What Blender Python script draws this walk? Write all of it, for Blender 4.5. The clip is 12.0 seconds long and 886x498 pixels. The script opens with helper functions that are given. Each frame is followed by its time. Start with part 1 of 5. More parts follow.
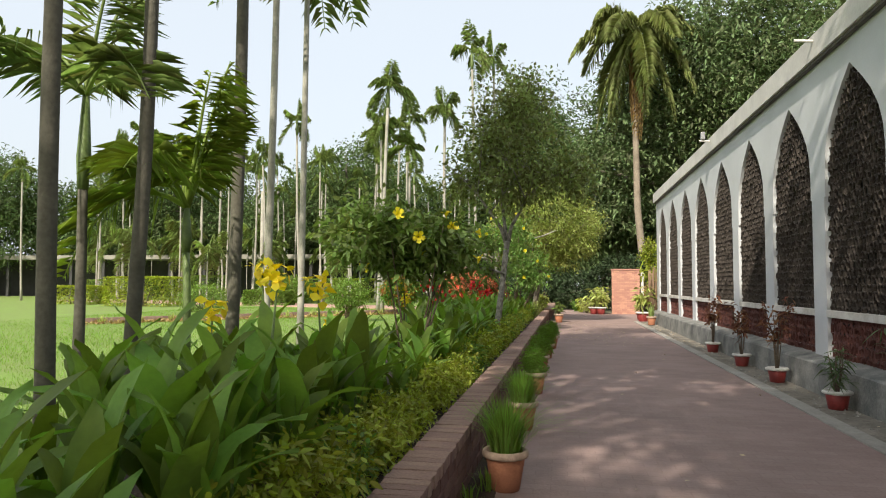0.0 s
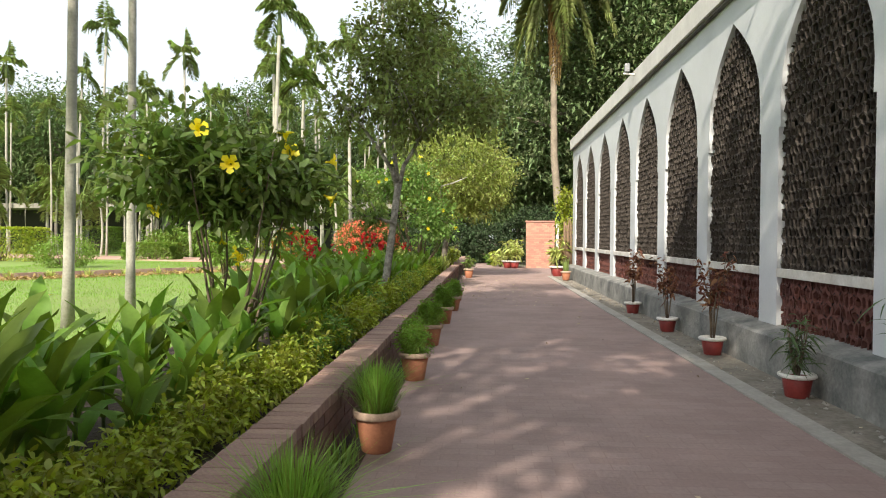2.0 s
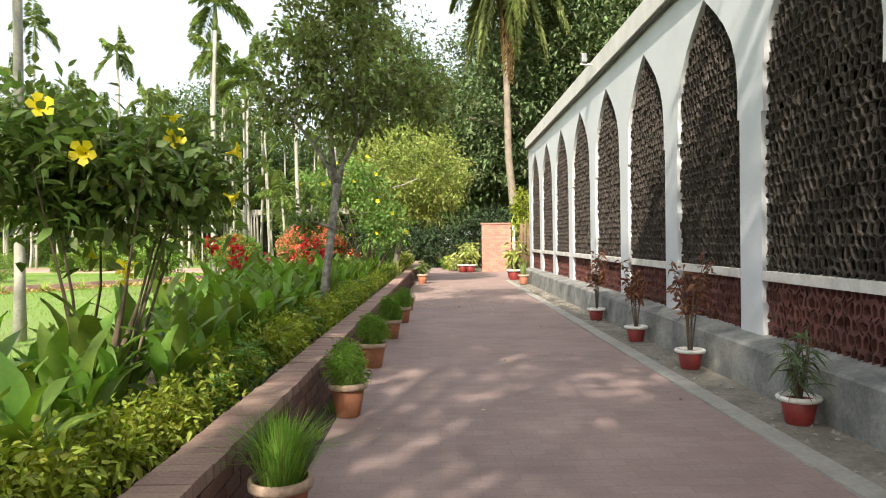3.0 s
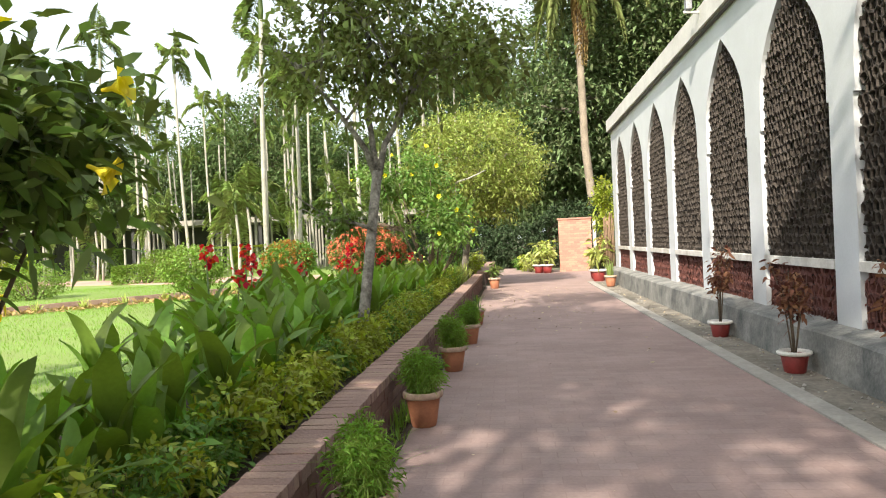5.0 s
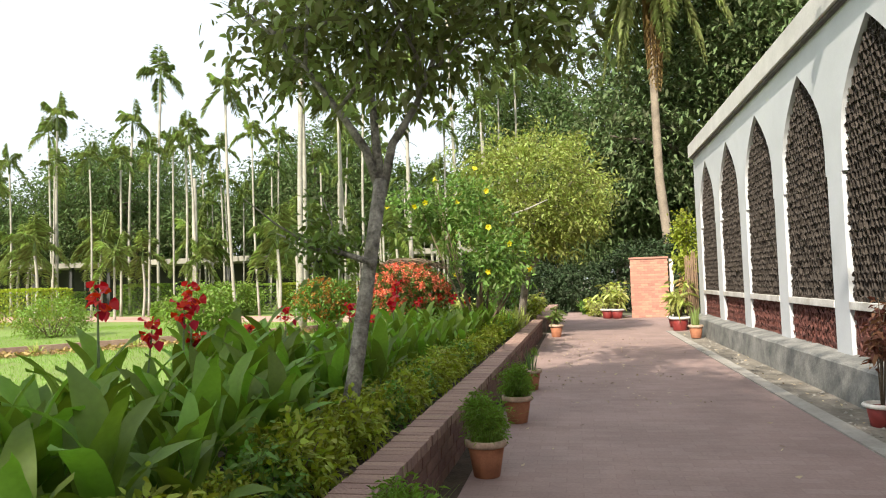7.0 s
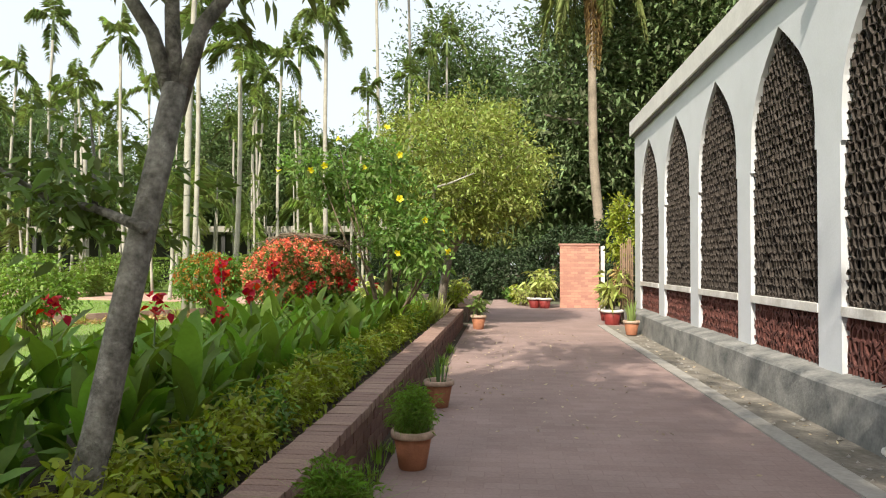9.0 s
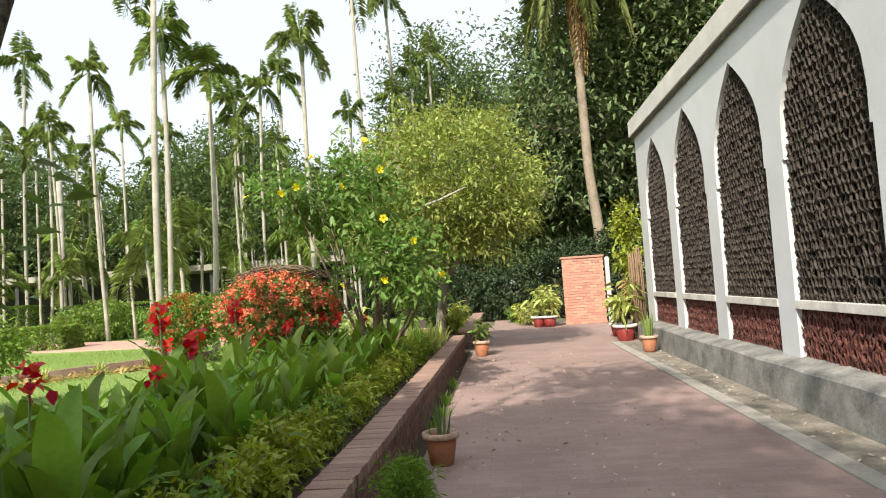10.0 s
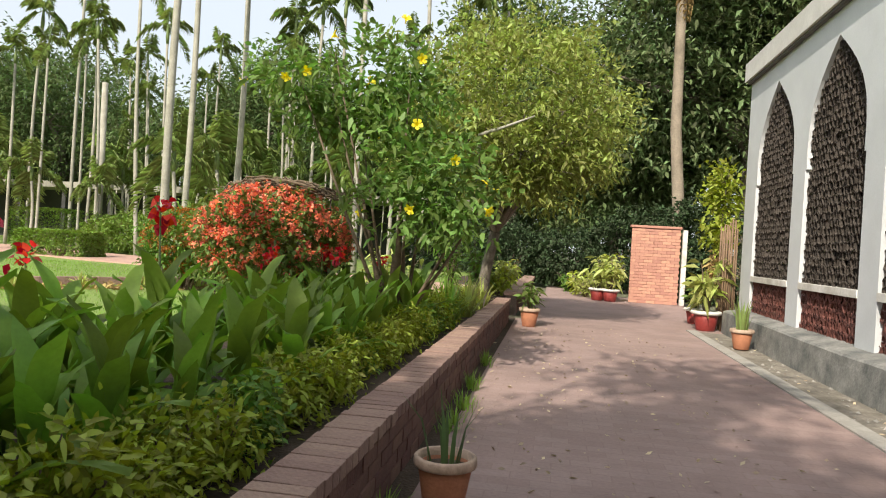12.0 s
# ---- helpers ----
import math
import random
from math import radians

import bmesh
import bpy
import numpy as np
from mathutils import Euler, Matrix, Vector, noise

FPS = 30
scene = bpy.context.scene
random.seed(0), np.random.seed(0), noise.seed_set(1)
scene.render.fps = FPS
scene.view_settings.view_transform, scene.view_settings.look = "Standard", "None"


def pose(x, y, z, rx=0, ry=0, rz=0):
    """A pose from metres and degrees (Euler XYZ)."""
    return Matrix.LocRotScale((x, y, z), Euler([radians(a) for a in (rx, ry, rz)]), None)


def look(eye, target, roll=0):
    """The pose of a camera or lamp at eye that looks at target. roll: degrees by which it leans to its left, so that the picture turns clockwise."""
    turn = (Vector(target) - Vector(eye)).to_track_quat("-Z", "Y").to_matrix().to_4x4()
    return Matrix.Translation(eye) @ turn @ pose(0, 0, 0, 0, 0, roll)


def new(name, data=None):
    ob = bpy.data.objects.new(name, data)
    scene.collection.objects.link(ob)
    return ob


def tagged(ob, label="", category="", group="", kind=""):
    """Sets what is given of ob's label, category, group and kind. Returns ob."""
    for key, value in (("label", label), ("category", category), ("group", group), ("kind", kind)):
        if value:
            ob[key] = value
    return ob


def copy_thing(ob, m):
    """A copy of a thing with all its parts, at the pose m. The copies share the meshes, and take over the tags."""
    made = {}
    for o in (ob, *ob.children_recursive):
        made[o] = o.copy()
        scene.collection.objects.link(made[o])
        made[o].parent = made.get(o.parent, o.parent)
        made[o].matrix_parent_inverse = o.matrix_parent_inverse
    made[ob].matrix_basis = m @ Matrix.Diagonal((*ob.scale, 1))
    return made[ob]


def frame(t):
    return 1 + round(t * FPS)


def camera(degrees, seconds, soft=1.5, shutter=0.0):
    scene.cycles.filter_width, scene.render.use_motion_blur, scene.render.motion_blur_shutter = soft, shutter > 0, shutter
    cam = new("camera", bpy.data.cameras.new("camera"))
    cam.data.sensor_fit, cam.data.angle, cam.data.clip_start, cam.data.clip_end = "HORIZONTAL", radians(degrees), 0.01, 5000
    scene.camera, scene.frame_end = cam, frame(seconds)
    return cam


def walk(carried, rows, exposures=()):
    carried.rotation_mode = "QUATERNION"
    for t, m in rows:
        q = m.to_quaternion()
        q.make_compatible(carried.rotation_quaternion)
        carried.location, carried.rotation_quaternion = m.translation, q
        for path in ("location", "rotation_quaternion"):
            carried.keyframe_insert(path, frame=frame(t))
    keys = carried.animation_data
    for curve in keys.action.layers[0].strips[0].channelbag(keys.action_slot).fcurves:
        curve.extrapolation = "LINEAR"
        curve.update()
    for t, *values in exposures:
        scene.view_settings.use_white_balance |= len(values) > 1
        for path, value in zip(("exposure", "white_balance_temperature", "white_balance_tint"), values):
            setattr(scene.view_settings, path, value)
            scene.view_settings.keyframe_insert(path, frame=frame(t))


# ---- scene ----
cam = camera(66.4, 12.0, soft=1.1)
PATH = [
    (0, (0.225, -1.094, 1.5), (-0.124, 0.872, 1.603), 0.2),
    (0.5, (0.357, -0.593, 1.514), (0.238, 1.402, 1.582), 0.4),
    (1, (0.408, 0.13, 1.475), (0.232, 2.121, 1.532), 3.6),
    (1.5, (0.483, 0.687, 1.495), (0.407, 2.684, 1.551), -1.6),
    (2, (0.524, 1.392, 1.489), (0.409, 3.389, 1.453), 0.3),
    (2.5, (0.537, 1.978, 1.518), (0.476, 3.975, 1.435), -0.4),
    (2.7, (0.582, 2.208, 1.501), (0.578, 4.208, 1.474), -1.3),
    (4.3, (0.697, 4.147, 1.523), (0.685, 6.147, 1.5), 1.3),
    (4.5, (0.63, 4.415, 1.503), (0.487, 6.41, 1.529), 1.2),
    (5, (0.621, 5.061, 1.521), (0.42, 7.05, 1.5), -2.7),
    (5.5, (0.643, 5.673, 1.547), (0.462, 7.665, 1.549), -0.4),
    (6, (0.633, 6.322, 1.524), (0.439, 8.312, 1.487), -0.1),
    (6.5, (0.667, 6.934, 1.555), (0.431, 8.918, 1.644), -0.1),
    (7, (0.634, 7.62, 1.524), (0.251, 9.58, 1.626), -1.8),
    (7.5, (0.673, 8.075, 1.593), (0.566, 10.071, 1.647), -3.7),
    (7.7, (0.698, 8.326, 1.61), (0.588, 10.321, 1.687), -0.9),
    (9.3, (0.602, 10.287, 1.543), (0.381, 12.274, 1.583), 0.7),
    (9.5, (0.583, 10.551, 1.548), (0.256, 12.523, 1.598), 0.7),
    (10, (0.577, 11.165, 1.579), (0.413, 13.155, 1.689), -3.9),
    (10.5, (0.511, 11.892, 1.519), (0.066, 13.841, 1.587), -0.6),
    (11, (0.499, 12.551, 1.528), (0.04, 14.495, 1.628), -4.3),
    (11.5, (0.546, 13.102, 1.494), (0.135, 15.057, 1.591), 1.0),
    (12, (0.447, 13.732, 1.402), (0.12, 15.705, 1.387), 3.3),
]
walk(cam, [(t, look(eye, target, roll)) for t, eye, target, roll in PATH],
     [(0.0, 0.24), (0.5, 0.32), (1.0, 0.54), (2.0, 0.6), (4.3, 1.02), (5.0, 0.94), (6.3, 0.77), (7.0, 0.62), (7.5, 0.42), (9.4, 0.47), (10.0, 0.5), (10.5, 0.14), (11.0, 0.2), (11.5, 0.17), (12.0, 0.27)])

# ---- light ----
SUN_ELEVATION, SUN_FROM = radians(40), Vector((-0.28, -0.96, 0)).normalized()
world = bpy.data.worlds.new("sky")
world.use_nodes = True
scene.world = world
wn = world.node_tree.nodes
sky = wn.new("ShaderNodeTexSky")
sky.sky_type, sky.sun_disc = "NISHITA", False
sky.sun_elevation = SUN_ELEVATION
sky.sun_rotation = math.atan2(SUN_FROM.x, SUN_FROM.y)
sky.air_density, sky.dust_density, sky.ozone_density = 1.0, 6.0, 1.0
wn["Background"].inputs["Strength"].default_value = 0.11
haze = wn.new("ShaderNodeMix")
haze.data_type = "RGBA"
haze.inputs[0].default_value = 0.55
haze.inputs[7].default_value = (10.2, 10.9, 11.4, 1)  # thin bright haze over the blue
world.node_tree.links.new(sky.outputs[0], haze.inputs[6])
world.node_tree.links.new(haze.outputs[2], wn["Background"].inputs["Color"])
sun = new("sun", bpy.data.lights.new("sun", "SUN"))
sun.data.energy, sun.data.angle, sun.data.color = 5.0, radians(0.6), (1.0, 0.92, 0.79)
sun_way = SUN_FROM * math.cos(SUN_ELEVATION) + Vector((0, 0, math.sin(SUN_ELEVATION)))
sun.matrix_world = look(sun_way * 60, (0, 0, 0))


# ---- materials ----
def material(name, colour, rough=0.7, metal=0.0, vary=0.25, scale=6.0, fine=60.0, bump=0.2, second=None, patch=0.5, island=0.0, spec=0.4, sheer=0.0, objrand=0.0):
    """A surface with stains at a large scale, grain at a small one, and relief."""
    m = bpy.data.materials.new(name)
    m.use_nodes = True
    nt = m.node_tree
    n, l = nt.nodes, nt.links
    bsdf = n["Principled BSDF"]
    bsdf.inputs["Roughness"].default_value, bsdf.inputs["Metallic"].default_value = rough, metal
    bsdf.inputs["Specular IOR Level"].default_value = spec
    tc = n.new("ShaderNodeTexCoord")
    big, small = n.new("ShaderNodeTexNoise"), n.new("ShaderNodeTexNoise")
    big.inputs["Scale"].default_value, small.inputs["Scale"].default_value = scale, fine
    big.inputs["Detail"].default_value, small.inputs["Detail"].default_value = 5, 3
    big.inputs["Roughness"].default_value = 0.65
    for q in (big, small):
        l.new(tc.outputs["Object"], q.inputs["Vector"])
    ramp = n.new("ShaderNodeMapRange")
    ramp.inputs["From Min"].default_value, ramp.inputs["From Max"].default_value = 0.32, 0.68
    l.new(big.outputs["Fac"], ramp.inputs["Value"])
    mix = n.new("ShaderNodeMix")
    mix.data_type = "RGBA"
    a = (*colour, 1)
    b = (*(second or tuple(c * (1 - patch) for c in colour)), 1)
    mix.inputs[6].default_value, mix.inputs[7].default_value = a, b
    l.new(ramp.outputs["Result"], mix.inputs[0])
    hsv = n.new("ShaderNodeHueSaturation")
    l.new(mix.outputs[2], hsv.inputs["Color"])
    add = n.new("ShaderNodeMapRange")
    add.inputs["From Min"].default_value, add.inputs["From Max"].default_value = 0.25, 0.75
    add.inputs["To Min"].default_value, add.inputs["To Max"].default_value = 1 - vary, 1 + vary
    l.new(small.outputs["Fac"], add.inputs["Value"])
    value = add.outputs["Result"]
    if island or objrand:
        if island:
            info, key, amount = n.new("ShaderNodeNewGeometry"), "Random Per Island", island
        else:
            info, key, amount = n.new("ShaderNodeObjectInfo"), "Random", objrand
        r = n.new("ShaderNodeMapRange")
        r.inputs["To Min"].default_value, r.inputs["To Max"].default_value = 1 - amount, 1 + amount
        l.new(info.outputs[key], r.inputs["Value"])
        times = n.new("ShaderNodeMath")
        times.operation = "MULTIPLY"
        l.new(r.outputs["Result"], times.inputs[0])
        l.new(value, times.inputs[1])
        value = times.outputs[0]
        hue = n.new("ShaderNodeMapRange")
        hue.inputs["To Min"].default_value, hue.inputs["To Max"].default_value = 0.5 - 0.05 * amount, 0.5 + 0.05 * amount
        l.new(info.outputs[key], hue.inputs["Value"])
        l.new(hue.outputs["Result"], hsv.inputs["Hue"])
    l.new(value, hsv.inputs["Value"])
    l.new(hsv.outputs["Color"], bsdf.inputs["Base Color"])
    if bump:
        bp = n.new("ShaderNodeBump")
        bp.inputs["Strength"].default_value, bp.inputs["Distance"].default_value = bump, 0.02
        l.new(small.outputs["Fac"], bp.inputs["Height"])
        l.new(bp.outputs["Normal"], bsdf.inputs["Normal"])
    if sheer:
        tr, ms = n.new("ShaderNodeBsdfTranslucent"), n.new("ShaderNodeMixShader")
        ms.inputs[0].default_value = sheer
        bright = n.new("ShaderNodeHueSaturation")
        bright.inputs["Value"].default_value, bright.inputs["Saturation"].default_value = 1.5, 1.15
        l.new(hsv.outputs["Color"], bright.inputs["Color"])
        l.new(bright.outputs["Color"], tr.inputs["Color"])
        l.new(bsdf.outputs[0], ms.inputs[1])
        l.new(tr.outputs[0], ms.inputs[2])
        l.new(ms.outputs[0], n["Material Output"].inputs["Surface"])
    return m


def leafy(name, colour, vary=0.35, rough=0.5, sheer=0.35, second=None):
    return material(name, colour, rough, 0, 0.15, 1.2, 9.0, 0.0, second, 0.3, vary, 0.35, sheer)


PAINT = material("white_paint", (0.61, 0.625, 0.64), 0.7, vary=0.03, scale=1.1, fine=40, bump=0.08, second=(0.54, 0.555, 0.565))
ROOFPAINT = material("weathered_roof_paint", (0.66, 0.64, 0.60), 0.8, vary=0.06, scale=1.6, fine=25, bump=0.15, second=(0.52, 0.50, 0.47))
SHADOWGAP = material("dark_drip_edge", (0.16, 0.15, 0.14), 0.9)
SILL = material("sill_paint", (0.72, 0.70, 0.66), 0.7, vary=0.08, scale=3, fine=30, second=(0.45, 0.42, 0.37))
PLINTH = material("stained_cement", (0.31, 0.30, 0.275), 0.9, vary=0.16, scale=2.6, fine=28, bump=0.4, second=(0.11, 0.115, 0.11))
KERB = material("pale_cement", (0.38, 0.36, 0.325), 0.9, vary=0.1, scale=2.2, fine=30, bump=0.3, second=(0.27, 0.25, 0.22))
GUTTER = material("grimy_cement", (0.27, 0.24, 0.20), 0.95, vary=0.2, scale=2.5, fine=25, bump=0.5, second=(0.13, 0.115, 0.09))
JALI_DARK = material("dark_lattice", (0.08, 0.066, 0.055), 0.75, vary=0.3, scale=3, fine=40, second=(0.048, 0.04, 0.034), spec=0.2)
JALI_RED = material("brick_red_lattice", (0.145, 0.05, 0.038), 0.8, vary=0.2, scale=2.5, fine=40, second=(0.10, 0.04, 0.033))
# near-black in place of the shade inside the room
INNER = material("room_shade_black", (0.03, 0.03, 0.03), 0.9)
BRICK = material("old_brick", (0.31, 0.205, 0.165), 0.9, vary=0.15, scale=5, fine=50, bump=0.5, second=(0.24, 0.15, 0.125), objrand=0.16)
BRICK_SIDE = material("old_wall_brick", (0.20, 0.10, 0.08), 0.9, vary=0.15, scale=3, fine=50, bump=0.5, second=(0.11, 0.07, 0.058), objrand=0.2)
MORTAR = material("mortar", (0.15, 0.11, 0.095), 0.95, vary=0.15, scale=4, fine=50, bump=0.4)
TERRACE_BRICK = material("salmon_brick", (0.52, 0.275, 0.20), 0.85, vary=0.08, scale=1.5, fine=40, bump=0.3, second=(0.40, 0.20, 0.145), objrand=0.15)
SOIL = material("soil", (0.085, 0.06, 0.042), 1.0, vary=0.3, scale=6, fine=45, bump=0.8)
LAWN = material("lawn_turf", (0.17, 0.27, 0.05), 0.9, vary=0.25, scale=1.1, fine=40, bump=0.6, second=(0.17, 0.215, 0.06))
BLADE = leafy("grass_blade", (0.20, 0.34, 0.055), 0.3, 0.6, 0.4)
GROUND = material("packed_earth", (0.17, 0.15, 0.11), 1.0, vary=0.2, scale=0.6, fine=12, bump=0.4, second=(0.10, 0.12, 0.06))
PINK = material("pinkish_brick_path", (0.48, 0.31, 0.24), 0.9, vary=0.1, scale=1.2, fine=25, second=(0.40, 0.25, 0.20))
TERRACOTTA = material("terracotta", (0.40, 0.165, 0.085), 0.8, vary=0.1, scale=7, fine=60, bump=0.2, second=(0.27, 0.11, 0.06))
POT_RIM = material("pale_pot_rim", (0.55, 0.40, 0.30), 0.8, vary=0.1, scale=9, fine=50)
MAROON = material("maroon_pot_paint", (0.26, 0.035, 0.03), 0.5, vary=0.1, scale=6, fine=40, second=(0.17, 0.025, 0.022))
WHITE_RIM = material("white_pot_paint", (0.78, 0.76, 0.72), 0.6, vary=0.06, scale=8, fine=50, second=(0.6, 0.57, 0.52))
BARK_PALM = material("palm_trunk", (0.43, 0.41, 0.35), 0.9, vary=0.15, scale=1.5, fine=30, bump=0.4, second=(0.23, 0.22, 0.18))
BARK_COCONUT = material("coconut_trunk", (0.30, 0.25, 0.19), 0.9, vary=0.2, scale=1.8, fine=25, bump=0.5, second=(0.17, 0.14, 0.105))
BARK_DARK = material("mossy_palm_trunk", (0.085, 0.08, 0.06), 0.9, vary=0.2, scale=2, fine=30, bump=0.4, second=(0.13, 0.12, 0.09))
BARK = material("tree_bark", (0.24, 0.21, 0.17), 0.95, vary=0.25, scale=5, fine=35, bump=0.7, second=(0.10, 0.085, 0.065))
BARK_MOTTLED = material("mottled_pale_bark", (0.37, 0.345, 0.295), 0.95, vary=0.3, scale=8, fine=45, bump=0.8, second=(0.075, 0.066, 0.052))
TWIG = material("dry_twig", (0.20, 0.15, 0.10), 0.9, vary=0.2)
BAMBOO = material("bamboo_cane", (0.27, 0.175, 0.105), 0.7, vary=0.15, scale=5, second=(0.17, 0.11, 0.07))
SHAFT = material("green_crownshaft", (0.17, 0.24, 0.07), 0.5, vary=0.1)
FROND = leafy("palm_frond", (0.29, 0.37, 0.12), 0.45)
FROND_PALE = leafy("coconut_frond", (0.29, 0.33, 0.12), 0.3)
LITTER = leafy("pale_litter", (0.52, 0.42, 0.29), 0.4, 0.8, 0.1)
FROND_DRY = leafy("dry_frond", (0.40, 0.28, 0.12), 0.3, 0.8, 0.2)
CANNA = material("canna_leaf", (0.185, 0.285, 0.052), 0.5, 0, 0.12, 5, 40, 0.1, (0.14, 0.235, 0.042), 0.3, 0, 0.25, 0.35, 0.4)
CANNA_STALK = material("canna_stalk", (0.16, 0.24, 0.07), 0.5)
RED_PETAL = leafy("red_petal", (0.62, 0.02, 0.025), 0.25, 0.5, 0.3)
CORAL_PETAL = leafy("coral_petal", (0.9, 0.31, 0.21), 0.4, 0.5, 0.3)
YELLOW_PETAL = leafy("yellow_petal", (0.92, 0.76, 0.05), 0.12, 0.5, 0.3)
HEDGE = leafy("golden_hedge_leaf", (0.34, 0.39, 0.06), 0.4)
BUSH_LEAF = leafy("lawn_bush_leaf", (0.20, 0.29, 0.06), 0.45)
HEDGE_DARK = leafy("dark_hedge_leaf", (0.15, 0.26, 0.05), 0.4)
SHRUB = leafy("shrub_leaf", (0.155, 0.22, 0.055), 0.4)
SHRUB_AIRY = leafy("airy_shrub_leaf", (0.17, 0.27, 0.065), 0.45)
TREE_LEAF = leafy("tree_leaf", (0.20, 0.235, 0.075), 0.55)
ROUND_LEAF = leafy("round_tree_leaf", (0.30, 0.345, 0.09), 0.5)
MANGO = leafy("mango_leaf", (0.16, 0.215, 0.09), 0.6, 0.65, 0.25)
# leaf colour darkened to stand for shade under the trees
UNDERGROWTH = leafy("shaded_undergrowth_leaf", (0.05, 0.08, 0.032), 0.5, 0.7, 0.15)
FAR_LEAF = leafy("far_tree_leaf", (0.115, 0.165, 0.06), 0.5, 0.8)
GRASS_POT = leafy("pot_grass", (0.23, 0.37, 0.07), 0.35)
SPIKY = leafy("spiky_leaf", (0.10, 0.15, 0.06), 0.35)
DRY_RED = leafy("dry_croton_leaf", (0.20, 0.085, 0.05), 0.45, 0.7, 0.2)
VARIEGATED = leafy("variegated_leaf", (0.42, 0.46, 0.14), 0.45)
ROOF_FAR = material("far_roof_concrete", (0.34, 0.32, 0.27), 0.9, vary=0.1, scale=0.6)
# near-black holds the shade under the pavilion roof
FAR_WALL = material("far_wall_in_shade", (0.06, 0.06, 0.058), 0.9, vary=0.15, scale=0.5)
DARKSOIL = material("leaf_litter", (0.12, 0.085, 0.05), 1.0, vary=0.3, scale=3, fine=20, bump=0.5)
METAL = material("grey_metal", (0.35, 0.35, 0.35), 0.5, 0.6)
IRON = material("rusty_iron", (0.07, 0.045, 0.035), 0.8, 0.3)


def paving_material():
    """Red brick paving worn smooth: faint bricks under dust and stains."""
    m = material("worn_brick_paving", (0.36, 0.26, 0.235), 0.85, vary=0.08, scale=0.8, fine=35, bump=0.2, second=(0.255, 0.185, 0.168))
    n, l = m.node_tree.nodes, m.node_tree.links
    tex = n.new("ShaderNodeTexBrick")
    tex.inputs["Scale"].default_value = 1.0
    tex.inputs["Brick Width"].default_value, tex.inputs["Row Height"].default_value = 0.25, 0.125
    tex.inputs["Mortar Size"].default_value, tex.inputs["Mortar Smooth"].default_value = 0.006, 0.6
    tex.inputs["Color1"].default_value, tex.inputs["Color2"].default_value = (1, 1, 1, 1), (0.86, 0.82, 0.82, 1)
    tex.inputs["Mortar"].default_value = (0.80, 0.76, 0.74, 1)
    tc = [q for q in n if q.type == "TEX_COORD"][0]
    l.new(tc.outputs["Object"], tex.inputs["Vector"])
    hsv = [q for q in n if q.type == "HUE_SAT"][0]
    mul = n.new("ShaderNodeMix")
    mul.data_type, mul.blend_type = "RGBA", "MULTIPLY"
    mul.inputs[0].default_value = 0.7
    l.new(hsv.outputs["Color"], mul.inputs[6])
    l.new(tex.outputs["Color"], mul.inputs[7])
    l.new(mul.outputs[2], n["Principled BSDF"].inputs["Base Color"])
    return m


PAVING = paving_material()

# ---- mesh helpers ----
rng = np.random.default_rng(7)


def mesh_of(name, verts, faces, mat, smooth=False):
    me = bpy.data.meshes.new(name)
    me.from_pydata([tuple(map(float, v)) for v in verts], [], [tuple(map(int, f)) for f in faces])
    me.materials.append(mat)
    if smooth:
        me.polygons.foreach_set("use_smooth", [True] * len(me.polygons))
    me.update()
    return me


def part(name, data, mat, parent, label="", at=None):
    """One mesh under a thing. data: (verts, faces), a bmesh or a mesh."""
    if isinstance(data, tuple):
        data = mesh_of(name, data[0], data[1], mat, len(data) > 2 and data[2])
    elif isinstance(data, bmesh.types.BMesh):
        bm, data = data, bpy.data.meshes.new(name)
        bm.to_mesh(data)
        bm.free()
        data.materials.append(mat)
    ob = new(name, data)
    if parent:
        ob.parent = parent
    if at is not None:
        ob.matrix_basis = at
    if label:
        tagged(ob, label)
    return ob


def thing(name, label, category, at=None, group="", kind=""):
    ob = new(name)
    ob.empty_display_size = 0.1
    if at is not None:
        ob.matrix_basis = at
    return tagged(ob, label, category, group, kind)


def box(x0, x1, y0, y1, z0, z1, bevel=0.0):
    bm = bmesh.new()
    bmesh.ops.create_cube(bm, size=1, matrix=Matrix.Translation(((x0 + x1) / 2, (y0 + y1) / 2, (z0 + z1) / 2)) @ Matrix.Diagonal((x1 - x0, y1 - y0, z1 - z0, 1)))
    if bevel:
        bmesh.ops.bevel(bm, geom=bm.edges[:], offset=bevel, segments=2, affect="EDGES", profile=0.7)
    return bm


def tube(points, radii, sides=8, cap=True):
    """A tapered tube along points."""
    pts = [Vector(p) for p in points]
    verts, faces = [], []
    side = Vector((1, 0, 0))
    for i, p in enumerate(pts):
        d = (pts[min(i + 1, len(pts) - 1)] - pts[max(i - 1, 0)]).normalized()
        side = (side - d * side.dot(d))
        if side.length < 1e-4:
            side = d.orthogonal()
        side.normalize()
        up = d.cross(side)
        for k in range(sides):
            a = 2 * math.pi * k / sides
            verts.append(p + (side * math.cos(a) + up * math.sin(a)) * radii[i])
    for i in range(len(pts) - 1):
        for k in range(sides):
            a, b = i * sides + k, i * sides + (k + 1) % sides
            faces.append((a, b, b + sides, a + sides))
    if cap:
        faces.append(tuple(range(sides))[::-1])
        faces.append(tuple(range((len(pts) - 1) * sides, len(pts) * sides)))
    return verts, faces, True


def joined(pieces):
    verts, faces = [], []
    for piece in pieces:
        k = len(verts)
        verts.extend(piece[0])
        faces.extend(tuple(i + k for i in f) for f in piece[1])
    return verts, faces, True


